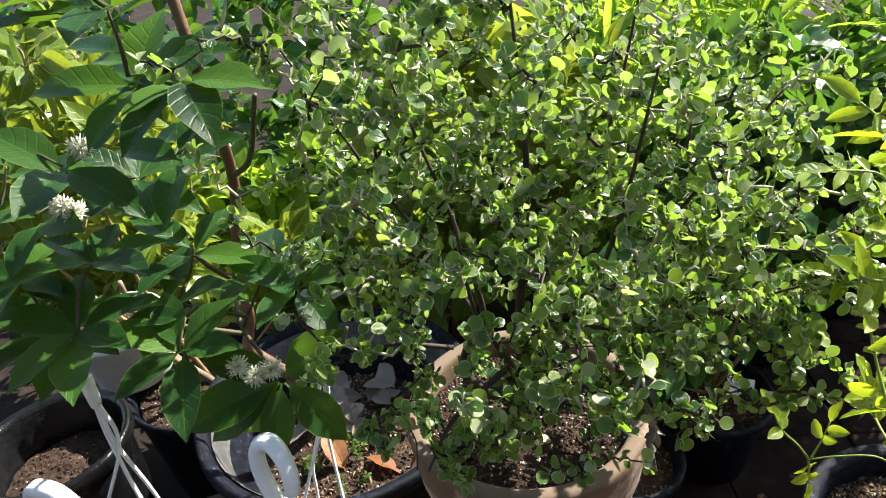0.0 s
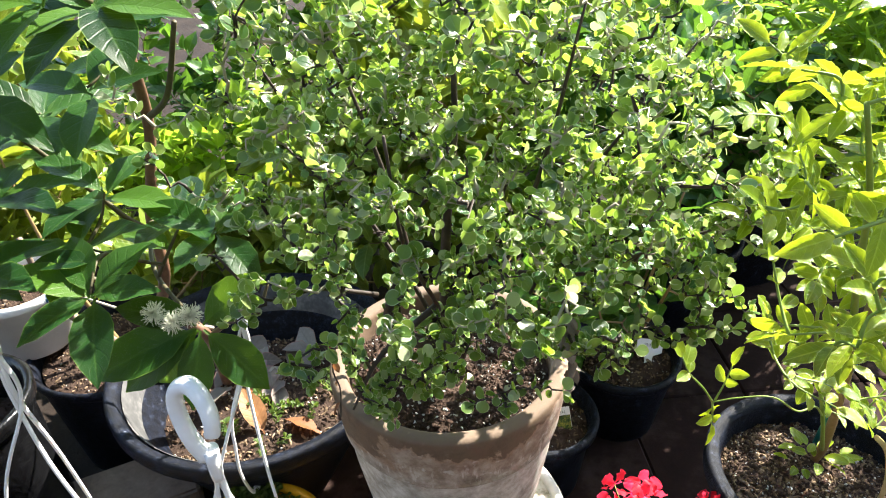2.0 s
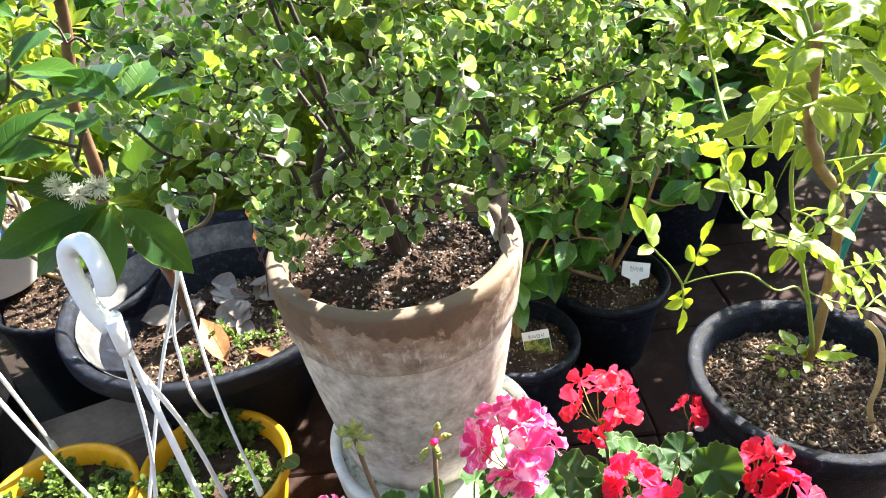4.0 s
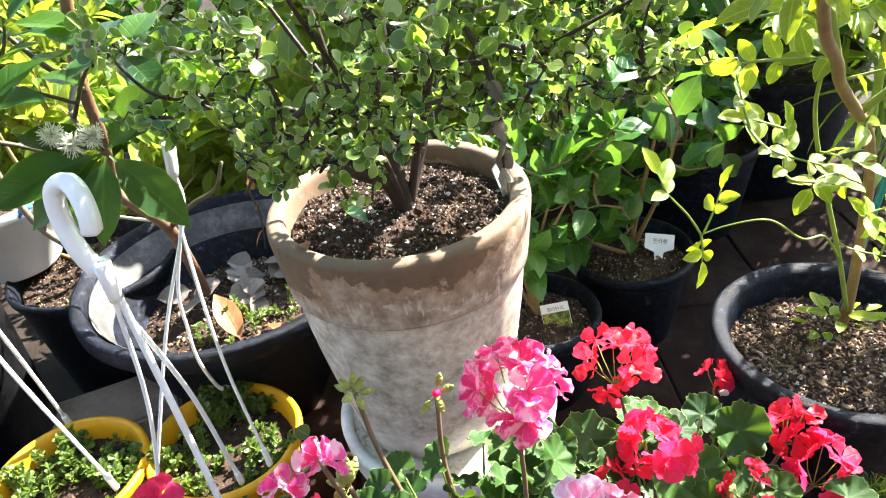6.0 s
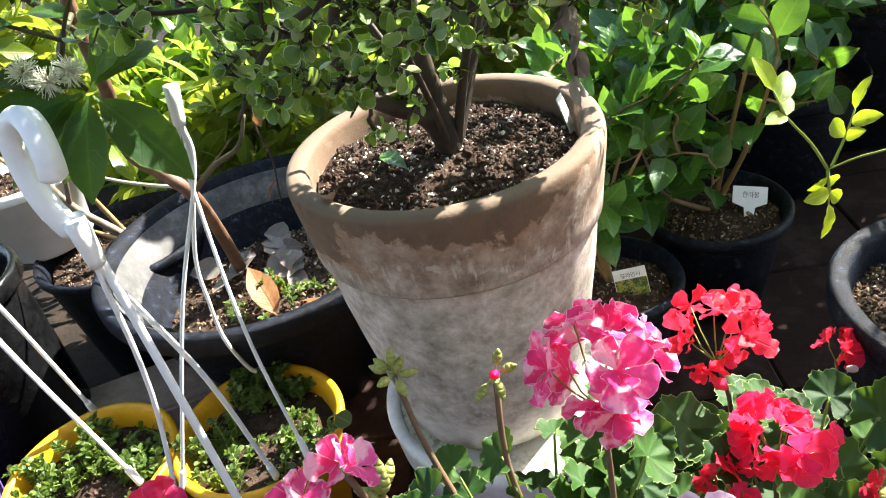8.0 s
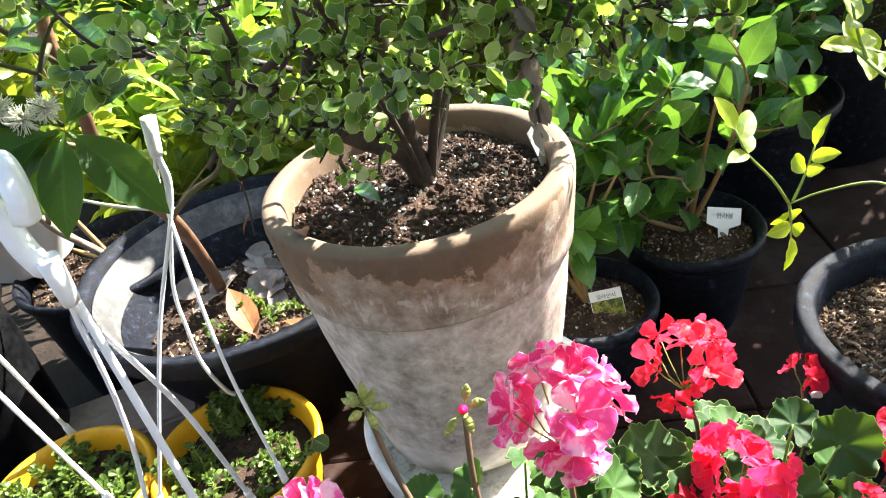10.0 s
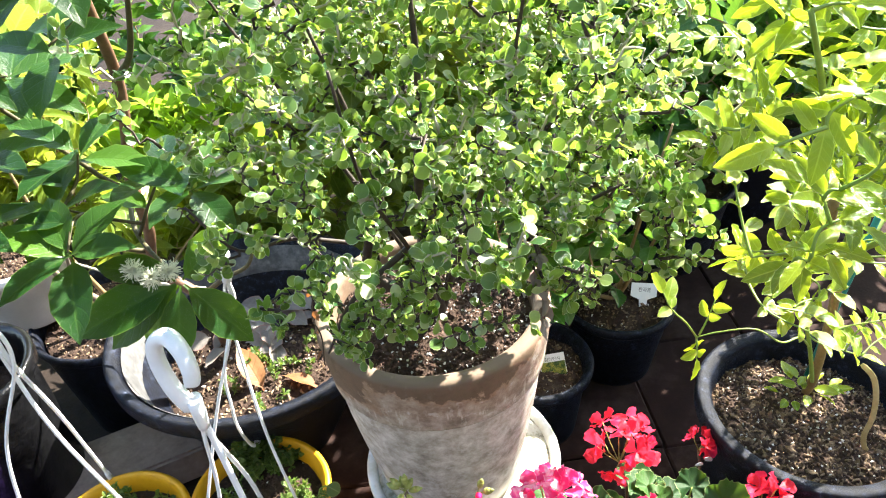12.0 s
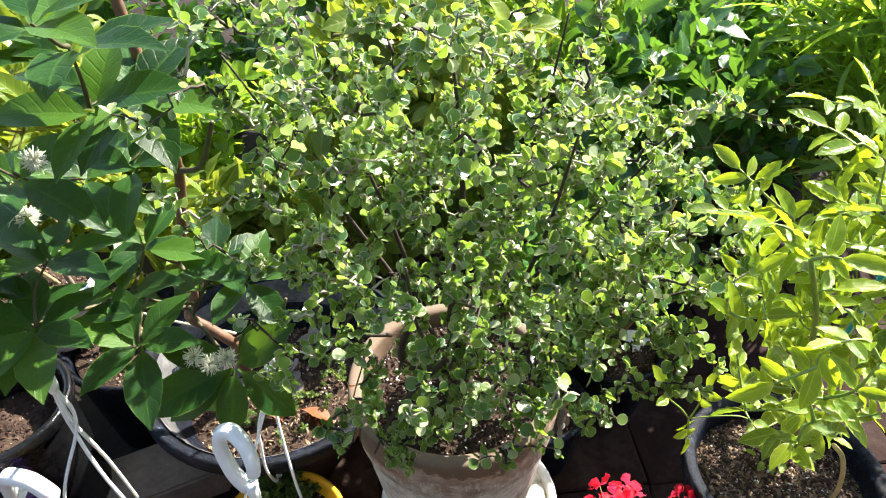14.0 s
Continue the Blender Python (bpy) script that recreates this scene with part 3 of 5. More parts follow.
# ---- pots ----
def pot_profile(h, r, foot, lip=0.012, lip_h=0.03, wall=0.006):
    """A plastic nursery pot with a rolled lip, standing at z 0."""
    return [(0.001, 0.0), (foot - 0.006, 0.0), (foot, 0.006), (r - lip, h - lip_h), (r - 0.002, h - lip_h), (r, h - lip_h + 0.003), (r + 0.001, h - 0.006), (r - 0.002, h - 0.001), (r - 0.007, h), (r - lip - 0.001, h - 0.003), (r - lip - wall, h - 0.012), (foot - wall, 0.02), (0.001, 0.02)]


def plastic_pot(name, at, h, r, foot, mat, label, lip=0.012, lip_h=0.03, wobble=0.004, seed=1, group=""):
    t = thing(name, at, label, "plant pot", group)
    p = pot_profile(h, r, foot, lip, lip_h)
    part("pot_body", lathe(p[:4], 72, wobble, seed), mat, t)
    part("rim", lathe(p[3:12], 72, wobble, seed), mat, t)
    part("pot_floor", lathe(p[11:], 72, wobble, seed), mat, t)
    return t


def soil_bed(at, r, label, seed, grains=260, chips=300, chip_mat=CHIPS, dome=0.012, size=1.0, fine=1.0):
    """Potting soil with perlite and bark chips lying on it."""
    rng = np.random.default_rng(seed)
    t = thing("potting_soil", at, label, "soil", kind="stuff")

    def height(x, y):
        d = math.hypot(x, y) / r
        return dome * (1 - d * d) + 0.006 * noise.noise((x * 30 + seed, y * 30, 1)) + 0.003 * noise.noise((x * 90, y * 90, seed))

    g = Geo()
    rings, sides = 22, 64
    v = [(0, 0, height(0, 0))]
    for i in range(1, rings + 1):
        for j in range(sides):
            a = 2 * math.pi * j / sides
            x, y = r * i / rings * math.cos(a), r * i / rings * math.sin(a)
            v.append((x, y, height(x, y)))
    f = [(0, 1 + j, 1 + (j + 1) % sides) for j in range(sides)]
    for i in range(rings - 1):
        f += [(1 + i * sides + j, 1 + (i + 1) * sides + j, 1 + (i + 1) * sides + (j + 1) % sides, 1 + i * sides + (j + 1) % sides) for j in range(sides)]
    g.add(v, f)
    part("soil_surface", g, SOIL, t)
    for nm, count, mat, lo, hi, squash in (("perlite", grains, PERLITE, 0.0008, 0.0027, (1.2, 0.8, 0.6)), ("bark_chips", int(chips * 2.2), chip_mat, 0.0012 * fine, 0.004 * fine, (1.6, 0.7, 0.4)), ("dark_crumbs", int(chips * 1.4), SOIL, 0.0018, 0.004, (1.2, 0.9, 0.7))):
        if not count:
            continue
        g = Geo()
        for _ in range(count):
            a, d = rng.uniform(0, 6.283), r * 0.97 * math.sqrt(rng.uniform())
            x, y = d * math.cos(a), d * math.sin(a)
            s = rng.uniform(lo, hi) * (1 if rng.uniform() < 0.9 else 1.5) * size
            blob(g, (x, y, height(x, y) + 0.2 * s), s, rng, squash)
        part(nm, g, mat, t, smooth=False, kind="stuff")
    return t


# the weathered clay pot, its white stand and its soil
CLAY = (0.056, 0.606, 0.140)


def clay_pot():
    t = thing("terracotta_pot", CLAY, "weathered terracotta pot with brown stained lip on white pot", "plant pot")
    t.rotation_euler = (0, radians(-0.8), 0)
    body = [(0.001, 0), (0.105, 0), (0.11, 0.004), (0.114, 0.03), (0.1235, 0.08), (0.1335, 0.14), (0.142, 0.2), (0.1485, 0.264)]
    part("pot_body", lathe(body, 96, 0.003, 3), TERRACOTTA, t)
    rim = [(0.148, 0.2615), (0.1505, 0.261), (0.1532, 0.2635), (0.1545, 0.278), (0.1575, 0.303), (0.1598, 0.325), (0.1608, 0.338), (0.16, 0.346), (0.158, 0.3505), (0.153, 0.352), (0.144, 0.352), (0.1395, 0.3495), (0.137, 0.343), (0.1355, 0.3), (0.132, 0.27)]
    part("rim", lathe(rim, 96, 0.003, 3), TERRACOTTA, t, "brown stained clay lip")
    part("inner_wall", lathe([(0.132, 0.27), (0.11, 0.02), (0.001, 0.02)], 96, 0.003, 3), TERRACOTTA, t)
    return t


clay_pot()
soil_bed((0.052, 0.604, 0.464), 0.134, "dark potting soil with white perlite in terracotta pot", 5, 620, 1000, CHIPS_RED, fine=0.7)


def white_stand():
    t = thing("white_pot", (0.077, 0.613, GROUND), "weathered white plastic pot carrying the terracotta pot", "plant pot")
    h = 0.238
    part("pot_body", lathe([(0.001, 0), (0.122, 0), (0.126, 0.005), (0.152, h - 0.06), (0.156, h - 0.055), (0.1605, h - 0.012), (0.1615, h - 0.005), (0.159, h), (0.152, h + 0.001), (0.146, h - 0.003), (0.144, h - 0.012)], 72, 0.003, 8), WHITE_WORN, t)
    part("top_plate", lathe([(0.1445, h - 0.011), (0.13, h - 0.006), (0.001, h - 0.004)], 72, 0.003, 8), DIRTY_PLATE, t, "dirty white inner plate")
    return t


white_stand()

# black nursery pots
tree_pot = plastic_pot("black_pot", (-0.295, 0.925, GROUND), 0.338, 0.272, 0.115, BLACK_PLASTIC, "large black plastic pot holding red-barked tree", 0.017, 0.034, 0.006, 2)
part("inner_wall", lathe([(0.1935, 0.19), (0.2425, 0.322), (0.244, 0.3225)], 72, 0.006, 2), GREY_PLASTIC, tree_pot, "mottled grey inner wall")
soil_bed((-0.295, 0.925, 0.105), 0.2, "dark soil with scattered chips in large black pot", 7, 150, 420, CHIPS_PALE, size=1.25)
plastic_pot("black_pot", (0.629, 0.566, GROUND), 0.323, 0.17, 0.125, BLACK_PLASTIC, "black plastic pot with rolled dusty rim", 0.018, 0.035, 0.004, 4)
soil_bed((0.629, 0.566, 0.172), 0.148, "bark and perlite potting mix in black pot", 9, 420, 900, CHIPS_PALE, fine=1.1)
plastic_pot("black_pot", (0.465, 1.01, GROUND), 0.2, 0.125, 0.09, BLACK_PLASTIC, "small black plastic pot with white tag", 0.01, 0.022, 0.004, 6)
soil_bed((0.465, 1.01, 0.07), 0.108, "bark mix in small black pot", 11, 60, 220, CHIPS_PALE)
plastic_pot("black_pot", (0.254, 0.861, GROUND), 0.19, 0.113, 0.085, BLACK_PLASTIC, "small black plastic pot behind terracotta pot", 0.012, 0.022, 0.004, 12)
soil_bed((0.254, 0.861, 0.058), 0.094, "bark mix in black pot beside picture tag", 13, 40, 140, CHIPS_PALE)
plastic_pot("black_pot", (0.71, 1.41, GROUND), 0.25, 0.185, 0.14, BLACK_PLASTIC, "wide black plastic pot in back row", 0.012, 0.025, 0.004, 14)
soil_bed((0.71, 1.41, 0.115), 0.165, "dark soil in wide black pot", 15, 30, 160)
plastic_pot("black_pot", (0.98, 1.66, GROUND), 0.34, 0.27, 0.22, BLACK_PLASTIC, "big black plastic tub in back row", 0.012, 0.03, 0.004, 16)
soil_bed((0.98, 1.66, 0.222), 0.248, "pale sunlit bark mix in big black tub", 17, 60, 200, CHIPS_PALE)
plastic_pot("black_pot", (-0.79, 0.8, GROUND), 0.385, 0.136, 0.118, GLOSS_PLASTIC, "tall black plastic pot with rounded glossy rim", 0.012, 0.03, 0.01, 18)
soil_bed((-0.79, 0.8, 0.19), 0.112, "dark soil with litter in tall black pot", 19, 14, 120)
plastic_pot("black_pot", (-0.62, 1.075, GROUND), 0.28, 0.168, 0.13, BLACK_PLASTIC, "black plastic pot beside white pot", 0.008, 0.02, 0.008, 20)
soil_bed((-0.62, 1.075, 0.145), 0.147, "pale chips over soil in black pot", 21, 60, 260, CHIPS_PALE)

# yellow and purple hanging baskets standing on the ground
for k, (x, y, r, top, mat, word) in enumerate(((-0.266, 0.606, 0.117, 0.117, YELLOW_PLASTIC, "yellow"), (-0.488, 0.565, 0.114, 0.122, YELLOW_PLASTIC, "yellow"), (-0.19, 0.393, 0.105, 0.09, PURPLE_PLASTIC, "purple"), (-0.755, 0.555, 0.108, 0.105, PURPLE_PLASTIC, "purple"))):
    plastic_pot("hanging_basket", (x, y, GROUND), top - GROUND, r, r * 0.68, mat, word + " plastic hanging basket pot set on the ground", 0.009, 0.018, 0.004, 30 + k, "hanging baskets")
    soil_bed((x, y, top - 0.036), r * 0.9, "dark soil in " + word + " basket pot", 40 + k, 14, 60)


# ---- the small-leaved shrub in the clay pot ----
def small_leaved_shrub():
    rng = np.random.default_rng(21)
    base = np.array([0.062, 0.6, 0.462])
    t = thing("small_leaved_shrub", base, "dense shrub with tiny round grey-green leaves and dark wiry stems", "shrub")
    mains = [
        ([base, (0.045, 0.59, 0.515), (0.013, 0.572, 0.543), (-0.012, 0.57, 0.562), (-0.024, 0.567, 0.59), (-0.014, 0.562, 0.637), (0.005, 0.56, 0.68), (-0.02, 0.57, 0.8), (-0.07, 0.6, 0.95)], 0.0118),
        ([base, (0.054, 0.592, 0.533), (0.048, 0.59, 0.59), (0.05, 0.58, 0.7), (0.06, 0.56, 0.86), (0.05, 0.58, 1.04)], 0.0125),
        ([base, (0.08, 0.59, 0.54), (0.11, 0.55, 0.66), (0.14, 0.5, 0.82), (0.16, 0.47, 0.98)], 0.006),
        ([base, (0.09, 0.62, 0.55), (0.17, 0.63, 0.66), (0.25, 0.62, 0.78), (0.32, 0.6, 0.9)], 0.0045),
        ([base, (0.05, 0.56, 0.55), (0.03, 0.47, 0.68), (0.0, 0.4, 0.8), (-0.01, 0.36, 0.92)], 0.004),
        ([base, (0.02, 0.64, 0.56), (-0.06, 0.68, 0.7), (-0.14, 0.7, 0.84), (-0.2, 0.68, 0.98)], 0.0045),
        ([base, (0.1, 0.66, 0.56), (0.14, 0.7, 0.7), (0.18, 0.7, 0.88), (0.2, 0.7, 1.0)], 0.0045),
        ([(-0.035, 0.575, 0.62), (-0.1, 0.54, 0.66), (-0.15, 0.5, 0.68), (-0.19, 0.5, 0.74)], 0.0032),
        ([(0.11, 0.55, 0.66), (0.2, 0.52, 0.67), (0.28, 0.52, 0.7), (0.36, 0.5, 0.74)], 0.0032),
        ([(0.03, 0.47, 0.68), (-0.03, 0.42, 0.66), (-0.06, 0.39, 0.62)], 0.004),
        ([(0.14, 0.5, 0.72), (0.16, 0.44, 0.68), (0.165, 0.425, 0.6)], 0.004),
    ]
    skeleton = [base]
    for pts, r in mains:
        line = curve(pts, 6)
        g = Geo()
        tube(g, line - base, r, 0.0012, 8)
        part("stem", g, DARK_BARK, t)
        skeleton.extend(line[4:])
    # the back lobes at y 0.71 and 0.73 are added to cast shade forward
    blobs = [((0.06, 0.54, 0.83), (0.26, 0.2, 0.22)), ((0.2, 0.55, 0.79), (0.22, 0.2, 0.15)), ((-0.06, 0.52, 0.83), (0.13, 0.15, 0.14)), ((0.05, 0.42, 0.76), (0.22, 0.13, 0.14)), ((0.06, 0.42, 0.68), (0.2, 0.09, 0.07)), ((0.22, 0.46, 0.7), (0.14, 0.1, 0.08)), ((0.03, 0.55, 1.0), (0.25, 0.17, 0.1)), ((0.06, 0.52, 0.63), (0.12, 0.13, 0.09)), ((-0.04, 0.42, 0.66), (0.05, 0.05, 0.05)), ((0.3, 0.52, 0.74), (0.14, 0.14, 0.11)), ((-0.1, 0.5, 0.7), (0.06, 0.06, 0.04)), ((-0.11, 0.5, 0.95), (0.1, 0.1, 0.08)), ((0.06, 0.58, 0.54), (0.09, 0.08, 0.05)), ((0.34, 0.58, 0.9), (0.13, 0.1, 0.07)), ((-0.02, 0.54, 1.07), (0.2, 0.14, 0.06)), ((-0.05, 0.71, 0.88), (0.13, 0.09, 0.13)), ((-0.06, 0.45, 0.62), (0.055, 0.045, 0.045)), ((0.28, 0.73, 0.75), (0.16, 0.1, 0.14))]
    targets = in_crown(rng, 800, blobs)
    targets += [np.array(p) for p in ((-0.215, 0.445, 1.015), (-0.25, 0.47, 1.02), (-0.26, 0.6, 0.81), (-0.24, 0.5, 0.93), (-0.22, 0.52, 0.87), (-0.21, 0.52, 0.72), (-0.19, 0.48, 0.67), (-0.23, 0.6, 0.76))]
    twigs = grow(skeleton, targets, rng, 0.14, 0.0, 0.004, longest=0.14)
    pale = [q for q in twigs if q[-1][2] > 0.74 and np.linalg.norm(q[-1] - q[0]) < 0.11 and rng.uniform() < 0.7]
    ids = {id(q) for q in pale}
    dark = [q for q in twigs if id(q) not in ids]
    wood(t, dark, [(0.0019, 0.0007)] * len(dark), DARK_BARK, "twig", 4)
    wood(t, pale, [(0.0017, 0.0008)] * len(pale), GREY_TWIG, "pale_twig", 4)
    leaves = along(twigs, rng, 0.26, 0.0112, (1, 3), (0.0066, 0.0166), 0.9, 0.2, 0.7, 2, (0.42, -0.25, 0.87))
    rng.shuffle(leaves)
    foliage(t, ROUND, leaves[::3] + leaves[1::3], SHRUB_LEAF, near=np.array([0.05, 0.2, 0.85]))
    part("narrow_foliage", joined(SPOON, [(p - base, r, s) for p, r, s in leaves[2::3]], "narrow_foliage", SHRUB_LEAF), SHRUB_LEAF, t, kind="stuff")
    return t


small_leaved_shrub()


# ---- the red-barked tree with glossy leaves and white flowers ----
def rosette(p, axis, rng, count, size, droop=0.1):
    out = []
    axis = np.asarray(axis, float)
    axis /= np.linalg.norm(axis)
    s = np.cross(axis, [0.2, 0.9, 0.1])
    s /= np.linalg.norm(s)
    o = np.cross(axis, s)
    for i in range(count):
        a = 6.283 * i / count + rng.uniform(-0.3, 0.3)
        d = math.cos(a) * s + math.sin(a) * o + axis * rng.uniform(0.2, 0.6) - UP * droop
        out.append((np.asarray(p, float) - axis * rng.uniform(0, 0.015), orient(d, axis + UP * 0.5 + rng.normal(size=3) * 0.15), rng.uniform(*size)))
    return out


def flower_pompom(parent, p, r, rng):
    g = Geo()
    base = np.array(parent.location)
    for _ in range(150):
        d = rng.normal(size=3)
        d /= np.linalg.norm(d)
        e = np.asarray(p) - base
        m = e + d * r * 0.6 + rng.normal(size=3) * r * 0.06
        tube(g, [e, m, e + d * r * rng.uniform(0.85, 1.1) + rng.normal(size=3) * r * 0.1], 0.00035, 0.0004, 3)
    part("flower", g, STAMEN, parent, "fluffy white stamen flower")


def glossy_tree():
    rng = np.random.default_rng(33)
    base = np.array([-0.372, 0.96, 0.142])
    t = thing("glossy_tree", base, "young red-barked tree with dark glossy leaves and fluffy white flowers", "tree")
    limbs = [
        ([base, (-0.365, 0.925, 0.24), (-0.345, 0.85, 0.35), (-0.375, 0.845, 0.395), (-0.4, 0.84, 0.43), (-0.375, 0.8, 0.49), (-0.353, 0.772, 0.55), (-0.346, 0.762, 0.64), (-0.33, 0.757, 0.7), (-0.311, 0.752, 0.785), (-0.29, 0.69, 0.9), (-0.3, 0.69, 1.06), (-0.32, 0.7, 1.2)], 0.0108),
        ([(-0.345, 0.85, 0.35), (-0.29, 0.835, 0.395), (-0.245, 0.83, 0.42), (-0.225, 0.84, 0.46)], 0.0048),
        ([(-0.345, 0.762, 0.615), (-0.364, 0.73, 0.66), (-0.386, 0.72, 0.7), (-0.44, 0.69, 0.8), (-0.5, 0.66, 0.88)], 0.0042),
        ([(-0.31, 0.75, 0.79), (-0.25, 0.66, 0.85), (-0.2, 0.58, 0.95)], 0.0045),
        ([(-0.346, 0.762, 0.64), (-0.32, 0.66, 0.62), (-0.25, 0.56, 0.61)], 0.004),
        ([(-0.375, 0.8, 0.49), (-0.48, 0.72, 0.58), (-0.58, 0.62, 0.62)], 0.0042),
    ]
    skeleton = [base]
    for pts, r in limbs:
        line = curve(pts, 7)
        g = Geo()
        tube(g, line - base, r, r * 0.55, 10)
        part("trunk" if r > 0.01 else "limb", g, RED_BARK if r > 0.005 else TREE_TWIG, t)
        skeleton.extend(line[8:])
    targets = in_crown(rng, 3, [((-0.62, 0.66, 0.82), (0.14, 0.14, 0.2))])
    hand = [np.array(p) for p in ((-0.345, 0.54, 0.675), (-0.31, 0.66, 0.94), (-0.3, 0.71, 0.86), (-0.27, 0.68, 0.69), (-0.22, 0.62, 0.7), (-0.5, 0.62, 0.82), (-0.35, 0.66, 0.735), (-0.46, 0.78, 0.77), (-0.447, 0.61, 0.76), (-0.46, 0.55, 0.705), (-0.52, 0.6, 0.66), (-0.3, 0.5, 1.09), (-0.43, 0.6, 0.885), (-0.4, 0.68, 0.83), (-0.55, 0.62, 0.74), (-0.307, 0.56, 0.985), (-0.289, 0.63, 0.96), (-0.323, 0.64, 0.871), (-0.383, 0.62, 0.689), (-0.301, 0.55, 1.05))]
    twigs = grow(skeleton, hand + targets, rng, 0.1)
    wood(t, twigs, [(0.0028, 0.0014)] * len(twigs), TREE_TWIG, "twig", 5)
    leaves = []
    for line in twigs:
        ax = line[-1] - line[-3]
        ax = ax / np.linalg.norm(ax) * 0.25 + np.array([0, -0.12, 0.9])
        leaves += rosette(line[-1], ax, rng, rng.integers(4, 7), (0.078, 0.108), 0.02)
        leaves += rosette(line[len(line) // 2], ax, rng, 1, (0.06, 0.09), 0.1)
    crown = np.array([-0.241, 0.548, 0.611])
    for tip, size in (((-0.18, 0.52, 0.552), 0.106), ((-0.252, 0.492, 0.552), 0.092), ((-0.345, 0.492, 0.608), 0.122), ((-0.345, 0.5, 0.565), 0.11), ((-0.176, 0.53, 0.685), 0.104), ((-0.305, 0.53, 0.55), 0.1), ((-0.335, 0.56, 0.655), 0.095), ((-0.2, 0.6, 0.64), 0.08)):
        d = np.array(tip) - crown
        leaves.append((crown + d * 0.05, orient(d, np.array([0.1, -0.55, 0.75]) + rng.normal(size=3) * 0.12), size))
    foliage(t, ELLIPTIC, leaves, GLOSSY_LEAF, near=np.array([-0.4, 0.3, 0.75]))
    for p in ((-0.268, 0.54, 0.628), (-0.287, 0.545, 0.638), (-0.248, 0.545, 0.632), (-0.41, 0.61, 0.9), (-0.445, 0.61, 0.825), (-0.46, 0.615, 0.83)):
        flower_pompom(t, p, 0.014, rng)
    return t


glossy_tree()


# ---- the lime-leaved shrub in the black pot ----
def lime_shrub():
    rng = np.random.default_rng(44)
    base = np.array([0.662, 0.625, 0.165])
    t = thing("lime_shrub", base, "tall shrub with glossy yellow-green toothed compound leaves", "shrub")
    limbs = [
        ([base, (0.648, 0.6, 0.25), (0.632, 0.595, 0.42), (0.588, 0.555, 0.52), (0.52, 0.48, 0.585), (0.456, 0.415, 0.645), (0.411, 0.354, 0.69), (0.37, 0.31, 0.735), (0.34, 0.28, 0.82)], 0.0076),
        ([(0.648, 0.6, 0.23), (0.6, 0.57, 0.34), (0.56, 0.56, 0.44), (0.522, 0.55, 0.54), (0.505, 0.53, 0.61), (0.49, 0.48, 0.74), (0.47, 0.43, 0.9)], 0.0034),
        ([(0.588, 0.555, 0.52), (0.56, 0.52, 0.6), (0.52, 0.46, 0.74), (0.54, 0.43, 0.86), (0.57, 0.42, 1.0)], 0.0048),
        ([(0.598, 0.57, 0.345), (0.55, 0.535, 0.405), (0.514, 0.52, 0.416), (0.472, 0.52, 0.447), (0.43, 0.53, 0.44), (0.404, 0.541, 0.424)], 0.0017),
        ([(0.456, 0.415, 0.645), (0.4, 0.37, 0.75), (0.35, 0.33, 0.86), (0.3, 0.3, 0.95)], 0.004),
        ([(0.52, 0.48, 0.585), (0.55, 0.42, 0.68), (0.56, 0.38, 0.8), (0.6, 0.36, 0.95)], 0.004),
        # added limb that runs out of view to carry the shading lobe
        ([(0.632, 0.595, 0.42), (0.72, 0.66, 0.5), (0.84, 0.76, 0.56), (0.98, 0.86, 0.62), (1.08, 0.92, 0.68)], 0.0045),
    ]
    skeleton = [base]
    for pts, r in limbs:
        line = curve(pts, 6)
        g = Geo()
        tube(g, line - base, r, r * 0.5, 8)
        part("stem", g, BROWN_STEM if r > 0.007 else GREEN_STEM, t)
        skeleton.extend(line[8:])
    # the second set fills an unseen lobe, added to shade the black pot
    targets = in_crown(rng, 150, [((0.43, 0.37, 0.71), (0.1, 0.08, 0.07)), ((0.4, 0.36, 0.86), (0.16, 0.14, 0.14)), ((0.3, 0.28, 0.86), (0.08, 0.08, 0.1)), ((0.52, 0.38, 0.96), (0.14, 0.12, 0.08)), ((0.52, 0.43, 0.84), (0.17, 0.12, 0.15)), ((0.48, 0.45, 0.68), (0.1, 0.08, 0.07))]) + in_crown(rng, 150, [((1.0, 0.87, 0.62), (0.17, 0.14, 0.1))])
    targets += [np.array(p) for p in ((0.25, 0.225, 0.9), (0.319, 0.276, 0.764), (0.313, 0.319, 0.74), (0.3, 0.43, 0.95), (0.275, 0.34, 0.96), (0.42, 0.36, 0.6), (0.62, 0.45, 0.86), (0.66, 0.5, 0.92), (0.363, 0.42, 0.994), (0.419, 0.46, 0.991), (0.379, 0.40, 0.987), (0.403, 0.50, 0.978), (0.449, 0.50, 0.991), (0.6, 0.42, 0.76), (0.64, 0.48, 0.7), (0.5, 0.46, 0.52), (0.36, 0.4, 0.68), (0.324, 0.45, 0.78), (0.38, 0.45, 0.652), (0.428, 0.45, 0.68), (0.53, 0.5, 0.51), (0.456, 0.43, 0.76), (0.494, 0.49, 0.5), (0.54, 0.49, 0.524), (0.563, 0.49, 0.46), (0.452, 0.48, 0.577), (0.605, 0.51, 0.42), (0.608, 0.48, 0.477), (0.639, 0.52, 0.37), (0.53, 0.48, 0.57), (0.66, 0.52, 0.44), (0.68, 0.54, 0.38), (0.62, 0.5, 0.55), (0.4, 0.47, 0.6), (0.66, 0.5, 0.5), (0.58, 0.46, 0.62))]
    twigs = grow(skeleton, targets, rng, 0.12, longest=0.2)
